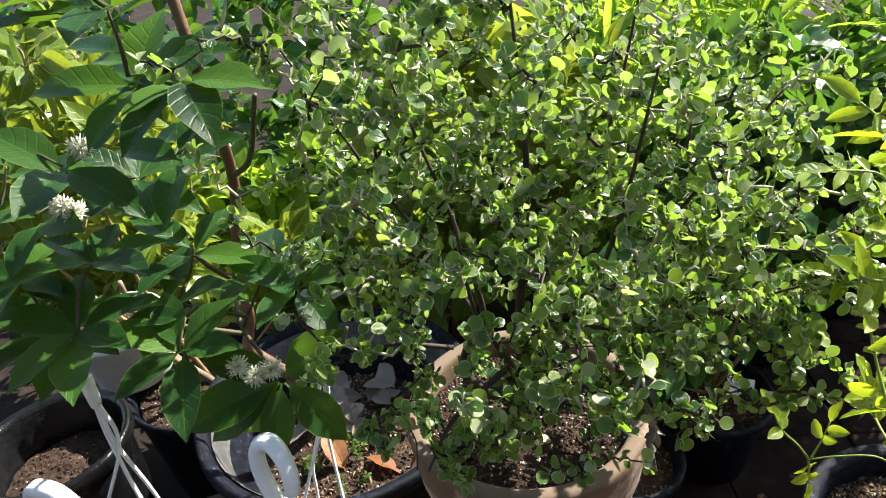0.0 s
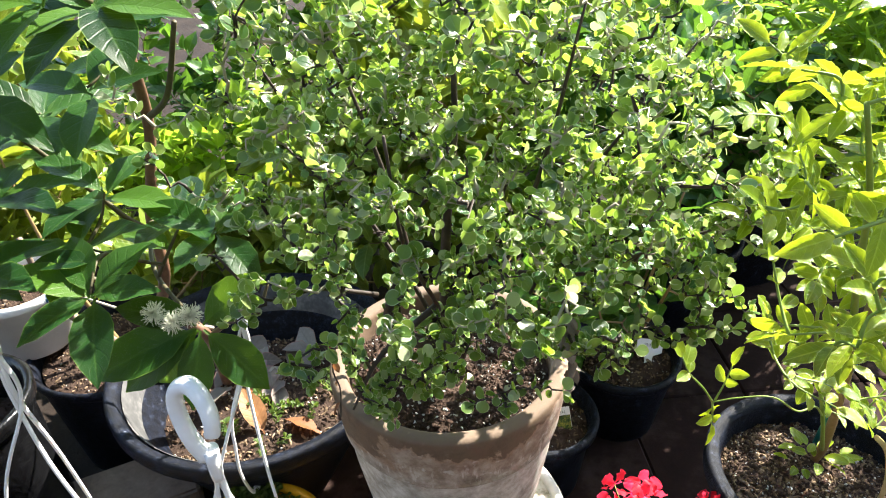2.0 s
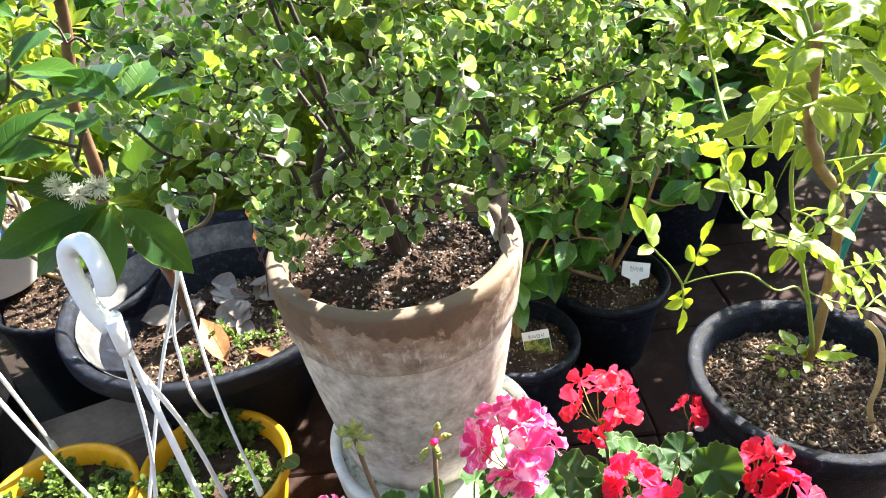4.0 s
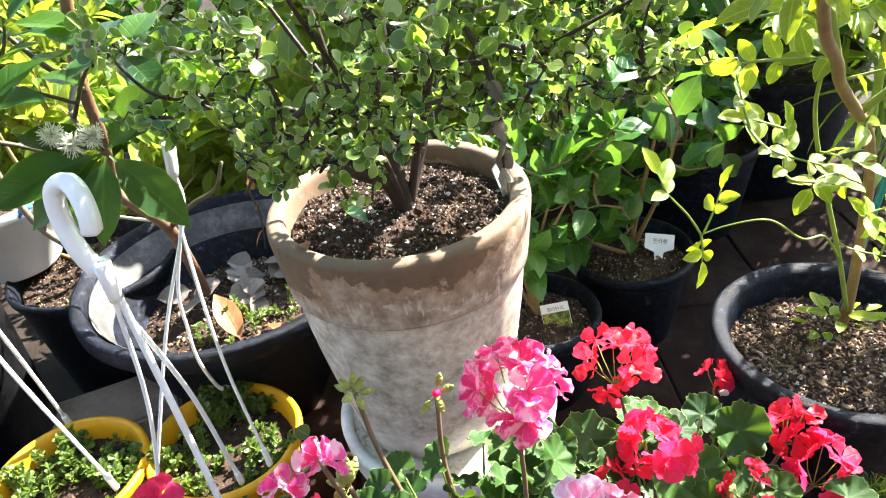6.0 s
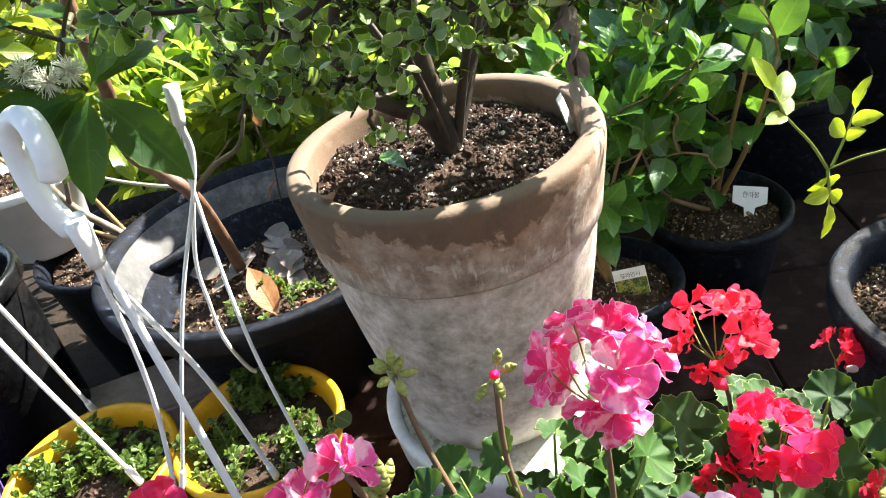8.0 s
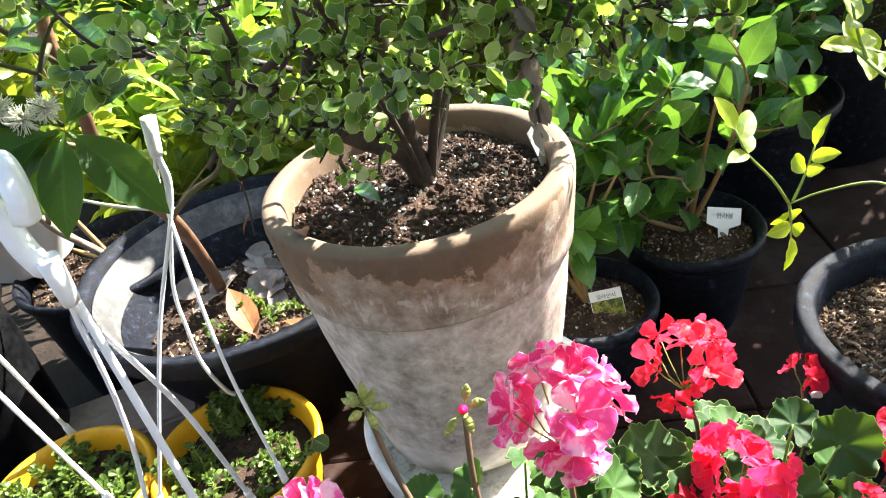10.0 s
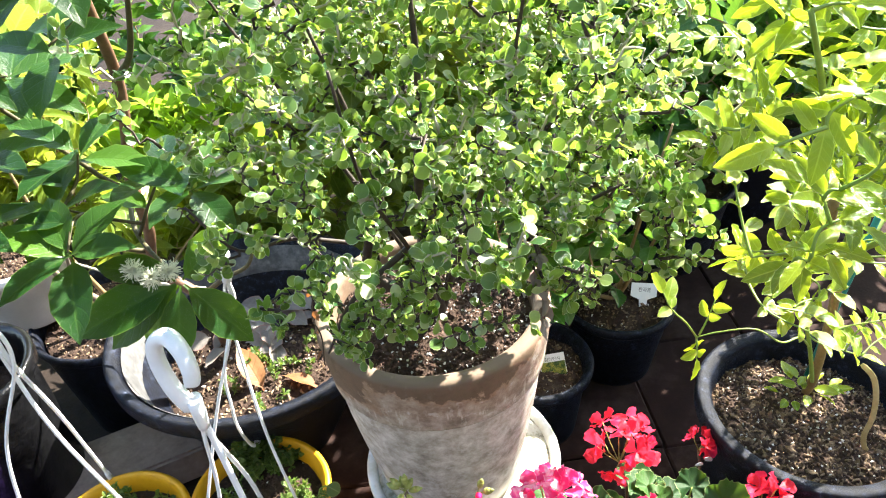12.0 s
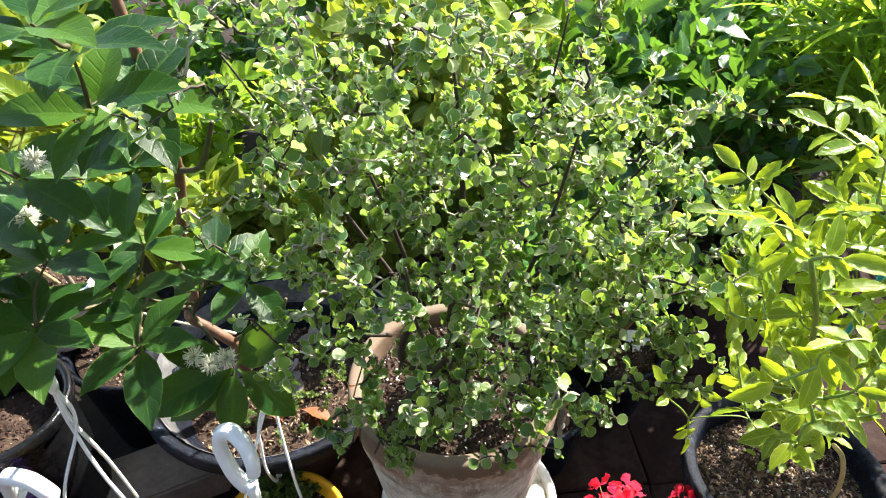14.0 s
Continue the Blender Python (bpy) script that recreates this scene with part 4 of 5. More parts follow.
    twigs.append(curve([(0.404, 0.541, 0.424), (0.384, 0.537, 0.456), (0.358, 0.534, 0.488), (0.347, 0.54, 0.512)], 3))
    twigs.append(curve([(0.404, 0.541, 0.424), (0.405, 0.535, 0.405), (0.404, 0.53, 0.393)], 3))
    twigs.append(curve([(0.408, 0.543, 0.425), (0.42, 0.55, 0.45), (0.428, 0.556, 0.474)], 3))
    wood(t, twigs, [(0.0016, 0.0009)] * len(twigs), GREEN_STEM, "leaf_stalk", 5)
    leaves = []
    for k, line in enumerate(twigs):
        small = k >= len(twigs) - 3
        lo, hi = (0.022, 0.034) if small else (0.022, 0.035) if line[-1][2] > 0.72 else (0.018, 0.03)
        seg = np.linalg.norm(np.diff(line, axis=0), axis=1)
        cum = np.concatenate([[0], np.cumsum(seg)])
        n_up = UP + np.array([0.1, -0.35, 0]) + rng.normal(size=3) * 0.45
        for back in ((0.012, 0.026) if small else (0.01, 0.029, 0.05, 0.074) if line[-1][2] > 0.72 else (0.01, 0.028, 0.048)):
            at = cum[-1] - back
            if at < 0:
                break
            i = min(np.searchsorted(cum, at, "right") - 1, len(seg) - 1)
            q = line[i] + (line[i + 1] - line[i]) * (at - cum[i]) / seg[i]
            ax = (line[i + 1] - line[i]) / seg[i]
            sd = np.cross(ax, n_up)
            sd /= np.linalg.norm(sd) + 1e-9
            for w in (-1, 1):
                if rng.uniform() < 0.08:
                    continue
                leaves.append((q, orient(sd * w + ax * 0.5 + rng.normal(size=3) * 0.12, n_up + rng.normal(size=3) * 0.2), rng.uniform(lo, hi)))
        leaves.append((line[-1], orient(line[-1] - line[-2], n_up), rng.uniform(hi * 0.9, hi * 1.1)))
    for a in range(16):
        out = np.array([math.cos(a * 1.3), math.sin(a * 1.3), 0.3])
        leaves.append((base + np.array([-0.035, -0.035, 0.055]) + out * 0.022 + rng.normal(size=3) * 0.012, orient(out, UP + rng.normal(size=3) * 0.25), rng.uniform(0.022, 0.036)))
    foliage(t, LEAFLET, [q for q in leaves if q[0][2] > 0.72], LIME_LEAF, near=np.array([0.35, 0.2, 0.8]), singles=200)
    foliage(t, BROADLET, [q for q in leaves if q[0][2] <= 0.72], LIME_LEAF, near=np.array([0.4, 0.4, 0.5]), singles=200)
    return t


lime_shrub()


def stake():
    t = thing("plant_stake", (0.675, 0.652, 0.15), "teal plastic-coated plant stake pushed into black pot", "plant stake")
    g = Geo()
    tube(g, [(0, 0, -0.02), (0.005, -0.01, 0.2), (0.012, -0.03, 0.5)], 0.0045, 0.0045, 10)
    part("rod", g, TEAL, t)


stake()


# ---- hangers ----
def ribbon(g, pts, across, width, thick, sides=12):
    """A rounded flat band swept along a line, its breadth along the given axis."""
    pts = np.asarray(pts, float)
    tan = np.gradient(pts, axis=0)
    tan /= np.linalg.norm(tan, axis=1, keepdims=True)
    a = np.linspace(0, 2 * np.pi, sides, endpoint=False)
    ca, sa = np.sign(np.cos(a)) * np.abs(np.cos(a)) ** 0.6, np.sign(np.sin(a)) * np.abs(np.sin(a)) ** 0.6
    rows = []
    for i, p in enumerate(pts):
        w = across - tan[i] * np.dot(across, tan[i])
        w /= np.linalg.norm(w)
        o = np.cross(tan[i], w)
        k = 0.7 if i in (0, len(pts) - 1) else 1.0
        rows.append(p + k * width / 2 * ca[:, None] * w + k * thick / 2 * sa[:, None] * o)
    n = len(pts)
    faces = [(i * sides + j, i * sides + (j + 1) % sides, (i + 1) * sides + (j + 1) % sides, (i + 1) * sides + j) for i in range(n - 1) for j in range(sides)]
    faces += [tuple(range(sides - 1, -1, -1)), tuple((n - 1) * sides + j for j in range(sides))]
    g.add(np.concatenate(rows), faces)


def hanger(hook, joint, clips, sag, label, bundle=0.02, route=()):
    """A white moulded hook whose straps run down, first side by side, to the pot's clips."""
    joint = np.asarray(joint, float)
    t = thing("pot_hanger", joint, label, "pot hanger", "white pot hangers")
    if hook is not None:
        g = Geo()
        ribbon(g, curve([np.asarray(p) - joint for p in hook], 7), np.array([0.15, -0.9, 0.4]), 0.021, 0.016)
        part("hook", g, WHITE_PLASTIC, t, "white curved plastic hook")
    g = Geo()
    down = np.array(clips).mean(0) - joint
    down /= np.linalg.norm(down)
    tube(g, [-down * 0.02, -down * 0.004, down * 0.014, down * 0.022], 0.0118, 0.0092, 14, 0.7)
    part("collar", g, WHITE_PLASTIC, t)
    for k, (c, s) in enumerate(zip(clips, sag)):
        c = np.asarray(c, float) - joint
        side = np.array([0.004 * (k - 1), 0.003 * (k % 2), 0])
        mid = c * 0.5 + np.asarray(s, float)
        g = Geo()
        way = [np.asarray(p) - joint for p in route] if k == 1 and route else [mid]
        mid = way[-1]
        tube(g, curve([down * 0.02 + side * 0.6, down * bundle + side, *way, c], 9), 0.0038, 0.0036, 8, 0.65)
        strap = part("strap", g, WHITE_PLASTIC, t)
        d = c - mid
        d /= np.linalg.norm(d)
        g = Geo()
        tube(g, [c - d * 0.016, c - d * 0.013, c + d * 0.008, c + d * 0.012], 0.0052, 0.0068, 10, 0.7)
        part("clip", g, WHITE_PLASTIC, strap)
    return t


hanger([(-0.2, 0.391, 0.6), (-0.199, 0.395, 0.617), (-0.207, 0.408, 0.633), (-0.222, 0.423, 0.638), (-0.238, 0.428, 0.628), (-0.241, 0.424, 0.605), (-0.231, 0.412, 0.575), (-0.218, 0.407, 0.549)],
       (-0.213, 0.406, 0.542), [(-0.3, 0.4, 0.1), (-0.223, 0.517, 0.125), (-0.163, 0.35, 0.1)], [(0.018, 0.008, 0.03), (0.004, 0.005, 0.0), (0.002, 0.0, 0.0)], "white plastic pot hanger with curved hook standing free", 0.04)
hanger(None, (-0.22, 0.65, 0.553), [(-0.188, 0.546, 0.126), (-0.281, 0.714, 0.122), (-0.343, 0.522, 0.122)], [(-0.012, -0.015, -0.045), (-0.022, -0.01, -0.075), (0.004, 0, 0)], "white plastic pot hanger with straps to yellow basket", 0.075, ((-0.266, 0.64, 0.37), (-0.273, 0.638, 0.306), (-0.277, 0.641, 0.242), (-0.278, 0.668, 0.165), (-0.279, 0.695, 0.132)))
hanger([(-0.5, 0.57, 0.68), (-0.495, 0.565, 0.65), (-0.488, 0.56, 0.62)], (-0.485, 0.558, 0.605), [(-0.406, 0.53, 0.13), (-0.53, 0.67, 0.125), (-0.565, 0.49, 0.13)], [(-0.025, 0, 0), (0.0, 0.0, -0.02), (-0.012, 0, 0)], "white plastic pot hanger with straps to yellow basket", 0.1)
hanger([(-0.437, 0.402, 0.57), (-0.441, 0.402, 0.586), (-0.457, 0.408, 0.6), (-0.48, 0.415, 0.6), (-0.497, 0.425, 0.582), (-0.505, 0.432, 0.555), (-0.515, 0.44, 0.525)],
       (-0.519, 0.443, 0.515), [(-0.67, 0.495, 0.108), (-0.775, 0.657, 0.108), (-0.84, 0.5, 0.108)], [(0.0, 0, 0), (0.0, 0.0, -0.01), (-0.012, 0, 0)], "white plastic pot hanger with straps to purple basket")


# ---- geraniums ----
def floret_mesh(mat, rng, petals, name, size):
    leaves = []
    for i in range(petals + 2):
        inner = i >= petals
        a = 6.283 * i / petals + rng.uniform(-0.2, 0.2) + (0.5 if inner else 0)
        d = np.array([math.cos(a), math.sin(a), 0.8 if inner else rng.uniform(0.1, 0.4)])
        leaves.append((np.zeros(3), orient(d, UP * 1.0 - 0.4 * d + rng.normal(size=3) * 0.16), size * rng.uniform(0.85, 1.1) * (0.7 if inner else 1)))
    return joined(PETAL, leaves, name, mat)


def flower_head(plant, c, r, mat, rng, count, petals, stalk_foot, size=0.022):
    base = np.array(plant.location)
    c = np.asarray(c, float)
    stalk = c - UP * r * 1.1
    g = Geo()
    foot = np.asarray(stalk_foot, float)
    tube(g, curve([foot - base, (foot + stalk) / 2 + rng.normal(size=3) * 0.006 - base, stalk - base], 6), 0.0028, 0.0022, 7)
    head = part("flower_stalk", g, PINK_STEM, plant, "thin brownish flower stalk")
    kinds = [floret_mesh(mat, rng, petals, "floret", size) for _ in range(3)]
    ped = Geo()
    for i in range(count):
        k = (i + 0.5) / count
        z = 1 - 1.25 * k
        a = 2.39996 * i
        q = math.sqrt(max(0, 1 - z * z))
        d = np.array([q * math.cos(a), q * math.sin(a), z])
        d += rng.normal(size=3) * 0.16
        d /= np.linalg.norm(d)
        p = c + d * r * rng.uniform(0.45, 1.2) - UP * r * 0.1
        ob = part("floret", kinds[i % 3], mat, head)
        m = Vector(d).to_track_quat("Z", "Y").to_matrix().to_4x4() @ Matrix.Rotation(rng.uniform(0, 6.28), 4, "Z")
        m.translation = Vector(p - base)
        ob.matrix_local = m
        tube(ped, [stalk - base, (stalk + p) / 2 + d * 0.004 - base, p - base], 0.0008, 0.0007, 4)
    part("flower_stem", ped, BUD_GREEN, head, kind="stuff")
    return head


def bud_cluster(plant, c, foot, rng, count, mat):
    base = np.array(plant.location)
    c, foot = np.asarray(c, float), np.asarray(foot, float)
    g = Geo()
    tube(g, curve([foot - base, (foot + c) / 2 + rng.normal(size=3) * 0.008 - base, c - base], 6), 0.0032, 0.0026, 7)
    s = part("flower_stalk", g, PINK_STEM, plant, "bare brown stalk topped by green buds")
    for i in range(count):
        d = rng.normal(size=3) + UP * 0.5
        d /= np.linalg.norm(d)
        e = c + d * rng.uniform(0.011, 0.019)
        g = Geo()
        tube(g, [c - base, (c + e) / 2 - base, e - d * 0.006 - base], 0.0007, 0.0008, 4)
        for w0, w1, r0, r1 in ((-0.008, -0.005, 0.0012, 0.0034), (-0.005, 0.0, 0.0034, 0.0044), (0.0, 0.005, 0.0044, 0.003), (0.005, 0.009, 0.003, 0.0008)):
            tube(g, [e + d * w0 - base, e + d * (w0 + w1) / 2 - base, e + d * w1 - base], r0, r1, 7)
        part("bud", g, mat if i == 0 else BUD_GREEN, s)


def geranium(base, label, heads, buds, leaves_at, seed):
    rng = np.random.default_rng(seed)
    base = np.array(base)
    t = thing("geranium", base, label, "geranium", "geraniums")
    foot = base + np.array([0, 0, 0.06])
    g = Geo()
    for k in range(4):
        tip = foot + np.array([0.05 * math.cos(k * 1.6), 0.05 * math.sin(k * 1.6), 0.06])
        tube(g, curve([base, foot + rng.normal(size=3) * 0.01, tip], 4) - base, 0.006, 0.004, 7)
    part("stem", g, GREEN_STEM, t)
    for c, r, mat, n, petals, size in heads:
        f = np.array([c[0] * 0.75 + base[0] * 0.25, c[1] * 0.75 + base[1] * 0.25, base[2] + 0.08])
        flower_head(t, c, r, mat, rng, n, petals, f, size)
    for c, n, mat, f in buds:
        bud_cluster(t, c, f, rng, n, mat)
    leaves, stalks = [], []
    for c, spread, count, size in leaves_at:
        for _ in range(count):
            p = np.array(c) + rng.normal(size=3) * np.array([spread, spread, 0.02])
            out = p - foot
            out[2] = 0
            n = UP * 0.9 + out * 2.0 + np.array([0, -0.45, 0]) + rng.normal(size=3) * 0.25
            leaves.append((p, orient(out + np.array([0, -0.02, -0.01]) + rng.normal(size=3) * 0.03, n), rng.uniform(*size)))
            stalks.append(curve([foot, (foot + p) / 2 + np.array([0, 0, -0.02]), p], 4))
    wood(t, stalks, [(0.0022, 0.0014)] * len(stalks), GREEN_STEM, "leaf_stalk", 5)
    foliage(t, SCALLOP, leaves, GERANIUM_LEAF)
    return t


geranium((0.33, 0.36, 0.06), "red flowering geranium with round scalloped leaves",
         [((0.29, 0.475, 0.302), 0.038, RED_PETAL, 11, 4, 0.023), ((0.298, 0.35, 0.296), 0.032, CERISE_PETAL, 8, 5, 0.025), ((0.485, 0.42, 0.215), 0.028, RED_PETAL, 6, 4, 0.024), ((0.5, 0.375, 0.195), 0.03, CERISE_PETAL, 6, 5, 0.024), ((0.25, 0.33, 0.265), 0.022, RED_PETAL, 6, 5, 0.018), ((0.445, 0.54, 0.192), 0.018, RED_PETAL, 4, 5, 0.018), ((0.392, 0.325, 0.236), 0.026, RED_PETAL, 6, 5, 0.014)],
         [((0.36, 0.3, 0.26), 4, BUD_GREEN, (0.35, 0.33, 0.15))],
         [((0.416, 0.415, 0.219), 0.004, 1, (0.068, 0.07)), ((0.31, 0.42, 0.2), 0.035, 12, (0.045, 0.066)), ((0.38, 0.37, 0.2), 0.04, 14, (0.045, 0.07)), ((0.3, 0.27, 0.22), 0.05, 12, (0.045, 0.066)), ((0.47, 0.32, 0.15), 0.05, 12, (0.045, 0.066)), ((0.25, 0.43, 0.2), 0.02, 4, (0.05, 0.066))], 61)
geranium((0.1, 0.28, 0.1), "pink and white flowering geranium with round scalloped leaves",
         [((0.15, 0.295, 0.45), 0.034, PINK_PETAL, 11, 5, 0.025), ((-0.012, 0.236, 0.458), 0.009, PINK_PETAL, 2, 5, 0.02), ((0.192, 0.155, 0.446), 0.03, PALE_PETAL, 12, 5, 0.023), ((-0.192, 0.293, 0.362), 0.009, CERISE_PETAL, 2, 5, 0.021), ((-0.048, 0.235, 0.43), 0.009, PINK_PETAL, 2, 5, 0.02), ((-0.04, 0.235, 0.39), 0.006, CERISE_PETAL, 1, 5, 0.02)],
         [((-0.008, 0.389, 0.38), 8, BUD_GREEN, (0.035, 0.34, 0.24)), ((0.077, 0.371, 0.385), 6, CERISE_PETAL, (0.095, 0.33, 0.2)), ((0.0, 0.25, 0.405), 8, BUD_GREEN, (0.02, 0.27, 0.2))],
         [((0.069, 0.351, 0.303), 0.003, 1, (0.047, 0.049)), ((0.01, 0.328, 0.302), 0.003, 1, (0.047, 0.049)), ((0.186, 0.339, 0.3), 0.003, 1, (0.047, 0.049)), ((-0.07, 0.275, 0.33), 0.006, 2, (0.055, 0.06)), ((0.03, 0.33, 0.26), 0.035, 8, (0.036, 0.052)), ((0.12, 0.35, 0.26), 0.035, 12, (0.036, 0.054)), ((0.06, 0.25, 0.27), 0.04, 12, (0.036, 0.056)), ((-0.08, 0.27, 0.31), 0.025, 3, (0.045, 0.06)), ((0.18, 0.37, 0.26), 0.03, 8, (0.036, 0.054))], 62)


def white_flower():
    """A small pale flower with rounded petals beside the red geranium."""
    base = np.array([0.44, 0.515, 0.06])
    t = thing("small_white_flower", base, "small pale blue-white flower with rounded petals on thin stem", "flower")
    top = np.array([0.425, 0.505, 0.15])
    g = Geo()
    tube(g, curve([base - base, (top - base) * 0.5 + np.array([0.008, 0, 0]), top - base], 5), 0.0016, 0.0012, 6)
    part("stem", g, GREEN_STEM, t)
    for k, (x, y, z) in enumerate(((-0.006, 0, -0.012), (-0.008, 0.002, 0.002), (-0.004, 0.002, 0.016), (0.004, 0.004, 0.026), (0.016, 0.006, 0.034))):
        part("petal", joined(ROUND, [(top - base + np.array([x, y, z]), orient((-0.5 + 0.2 * k, -0.2, 0.6), (0.1, -0.8, 0.5)), 0.0145)], "petal", WHITE_PETAL), WHITE_PETAL, t)


white_flower()
plastic_pot("flower_pot", (0.34, 0.34, GROUND), 0.18, 0.1, 0.075, PURPLE_PLASTIC, "plain plastic pot under red geranium", 0.008, 0.02, 0.003, 70)
soil_bed((0.34, 0.34, 0.055), 0.088, "dark soil in geranium pot", 71, 20, 60)
plastic_pot("flower_pot", (0.1, 0.27, GROUND), 0.22, 0.1, 0.075, PURPLE_PLASTIC, "plain plastic pot under pink geranium", 0.008, 0.02, 0.003, 72)
soil_bed((0.1, 0.27, 0.095), 0.088, "dark soil in geranium pot", 73, 20, 60)


# ---- plants of the back rows ----
def bush(name, base, blobs, label, category, template, mat, stem_mat, twigs_n, leaf, gap, count, seed, start=0.35, mains=5, near=None, singles=60, spread=0.9, lift=0.25):
    rng = np.random.default_rng(seed)
    base = np.array(base, float)
    t = thing(name, base, label, category)
    skeleton = [base]
    for k in range(mains):
        c = np.array(blobs[k % len(blobs)][0]) + rng.normal(size=3) * np.array(blobs[k % len(blobs)][1]) * 0.4
        line = curve([base, base * 0.55 + c * 0.45 + rng.normal(size=3) * 0.03, c], 6)
        g = Geo()
        tube(g, line - base, 0.0055, 0.002, 7)
        part("stem", g, stem_mat, t)
        skeleton.extend(line[3:])
    twigs = grow(skeleton, in_crown(rng, twigs_n, blobs), rng)
    wood(t, twigs, [(0.0026, 0.001)] * len(twigs), stem_mat, "twig", 4)
    leaves = along(twigs, rng, start, gap, count, leaf, spread, lift, 0.9, 1)
    foliage(t, template, leaves, mat, near=np.array(near if near is not None else base + np.array([0, -1, 0.5])), singles=singles)
    return t


bush("ovate_plant", (0.465, 1.02, 0.075), [((0.47, 1.0, 0.37), (0.2, 0.16, 0.2)), ((0.4, 0.98, 0.2), (0.12, 0.1, 0.08))], "young plant with glossy pointed oval green leaves in tagged pot", "plant", OVATE, OVATE_LEAF, BROWN_STEM, 46, (0.045, 0.075), 0.028, (1, 2), 81, 0.3)
bush("ovate_plant", (0.254, 0.87, 0.065), [((0.235, 0.91, 0.25), (0.1, 0.08, 0.12)), ((0.28, 0.94, 0.36), (0.14, 0.1, 0.12))], "leafy green plant with glossy oval leaves behind clay pot", "plant", OVATE, OVATE_LEAF, BROWN_STEM, 52, (0.04, 0.068), 0.024, (1, 2), 82, 0.15)
bush("ovate_plant", (0.71, 1.41, 0.115), [((0.66, 1.32, 0.5), (0.3, 0.22, 0.24)), ((0.5, 1.4, 0.5), (0.25, 0.2, 0.25))], "spreading green plant with oval leaves in back row", "plant", OVATE, OVATE_LEAF, BROWN_STEM, 150, (0.05, 0.085), 0.026, (1, 2), 83, 0.3)
bush("ovate_plant", (0.98, 1.68, 0.225), [((1.0, 1.66, 0.5), (0.34, 0.24, 0.2)), ((0.8, 1.6, 0.48), (0.25, 0.15, 0.16))], "green leafy shrub in big black tub", "shrub", OVATE, OVATE_LEAF, BROWN_STEM, 140, (0.05, 0.085), 0.022, (1, 3), 84)
bush("bright_shrub", (-0.6, 1.07, 0.15), [((-0.88, 1.22, 0.7), (0.28, 0.2, 0.22)), ((-0.52, 1.32, 0.2), (0.22, 0.14, 0.1)), ((-1.0, 1.45, 0.3), (0.3, 0.15, 0.2))], "sunlit yellow-green shrub with pointed leaves in black pot", "shrub", ELLIPTIC, BRIGHT_LEAF, BROWN_STEM, 140, (0.06, 0.115), 0.026, (1, 3), 85)
bush("bright_shrub", (-0.35, 1.5, GROUND), [((-0.08, 1.47, 0.42), (0.26, 0.2, 0.24)), ((0.08, 1.5, 0.5), (0.3, 0.2, 0.32)), ((-0.25, 1.34, 0.24), (0.35, 0.12, 0.16)), ((-0.45, 1.55, 0.14), (0.35, 0.16, 0.14))], "sunlit yellow-green shrub with pointed leaves in back row", "shrub", ELLIPTIC, BRIGHT_LEAF, BROWN_STEM, 270, (0.06, 0.11), 0.026, (1, 3), 86)
bush("bright_shrub", (-1.05, 1.55, GROUND), [((-1.0, 1.5, 0.5), (0.4, 0.3, 0.4))], "tall sunlit yellow-green shrub at garden edge", "shrub", LANCE, BRIGHT_LEAF, BROWN_STEM, 150, (0.05, 0.09), 0.026, (1, 3), 87)
bush("strap_plant", (0.95, 2.1, GROUND), [((0.9, 2.0, 0.45), (0.7, 0.3, 0.4)), ((0.45, 2.05, 0.4), (0.4, 0.3, 0.4))], "tall plant with long narrow drooping leaves", "plant", STRAP, STRAP_LEAF, GREEN_STEM, 150, (0.14, 0.24), 0.04, (1, 3), 88, 0.2, lift=0.6)
# mostly out of view: added to keep the sun off the slabs
bush("strap_plant", (1.18, 1.38, GROUND), [((1.14, 1.36, 0.58), (0.24, 0.22, 0.32)), ((1.0, 1.14, 0.42), (0.11, 0.1, 0.2))], "tall dense plant with long narrow drooping leaves, added to shade the slabs", "plant", STRAP, STRAP_LEAF, GREEN_STEM, 190, (0.1, 0.18), 0.022, (1, 3), 98, 0.2, lift=0.5)
bush("strap_plant", (1.7, 2.0, GROUND), [((1.6, 2.0, 0.5), (0.45, 0.4, 0.5))], "tall plant with long narrow drooping leaves", "plant", STRAP, STRAP_LEAF, GREEN_STEM, 110, (0.14, 0.24), 0.04, (1, 3), 89, 0.2, lift=0.6)
bush("low_plant", (0.3, 1.85, GROUND), [((0.3, 1.75, 0.12), (0.5, 0.25, 0.2)), ((-0.5, 2.0, 0.15), (0.5, 0.25, 0.22)), ((-1.0, 1.9, 0.1), (0.35, 0.25, 0.2))], "low spreading green plant covering the ground", "plant", OVATE, STRAP_LEAF, GREEN_STEM, 260, (0.05, 0.09), 0.03, (1, 3), 95, 0.2, mains=6)
bush("rosemary", (0.57, 0.37, GROUND), [((0.57, 0.37, 0.12), (0.05, 0.05, 0.05))], "small rosemary plant with needle-like grey-green leaves", "herb", STRAP, STRAP_LEAF, GREEN_STEM, 30, (0.012, 0.02), 0.005, (2, 4), 97, 0.2, mains=4)
bush("hedge", (0.0, 2.6, GROUND), [((-0.7, 2.5, 0.45), (0.8, 0.3, 0.5)), ((0.6, 2.7, 0.3), (0.9, 0.3, 0.4)), ((-1.7, 2.4, 0.4), (0.7, 0.4, 0.5))], "dark green garden hedge behind the pots", "hedge", OVATE, OVATE_LEAF, BROWN_STEM, 500, (0.06, 0.1), 0.03, (1, 3), 90, 0.2, singles=20)


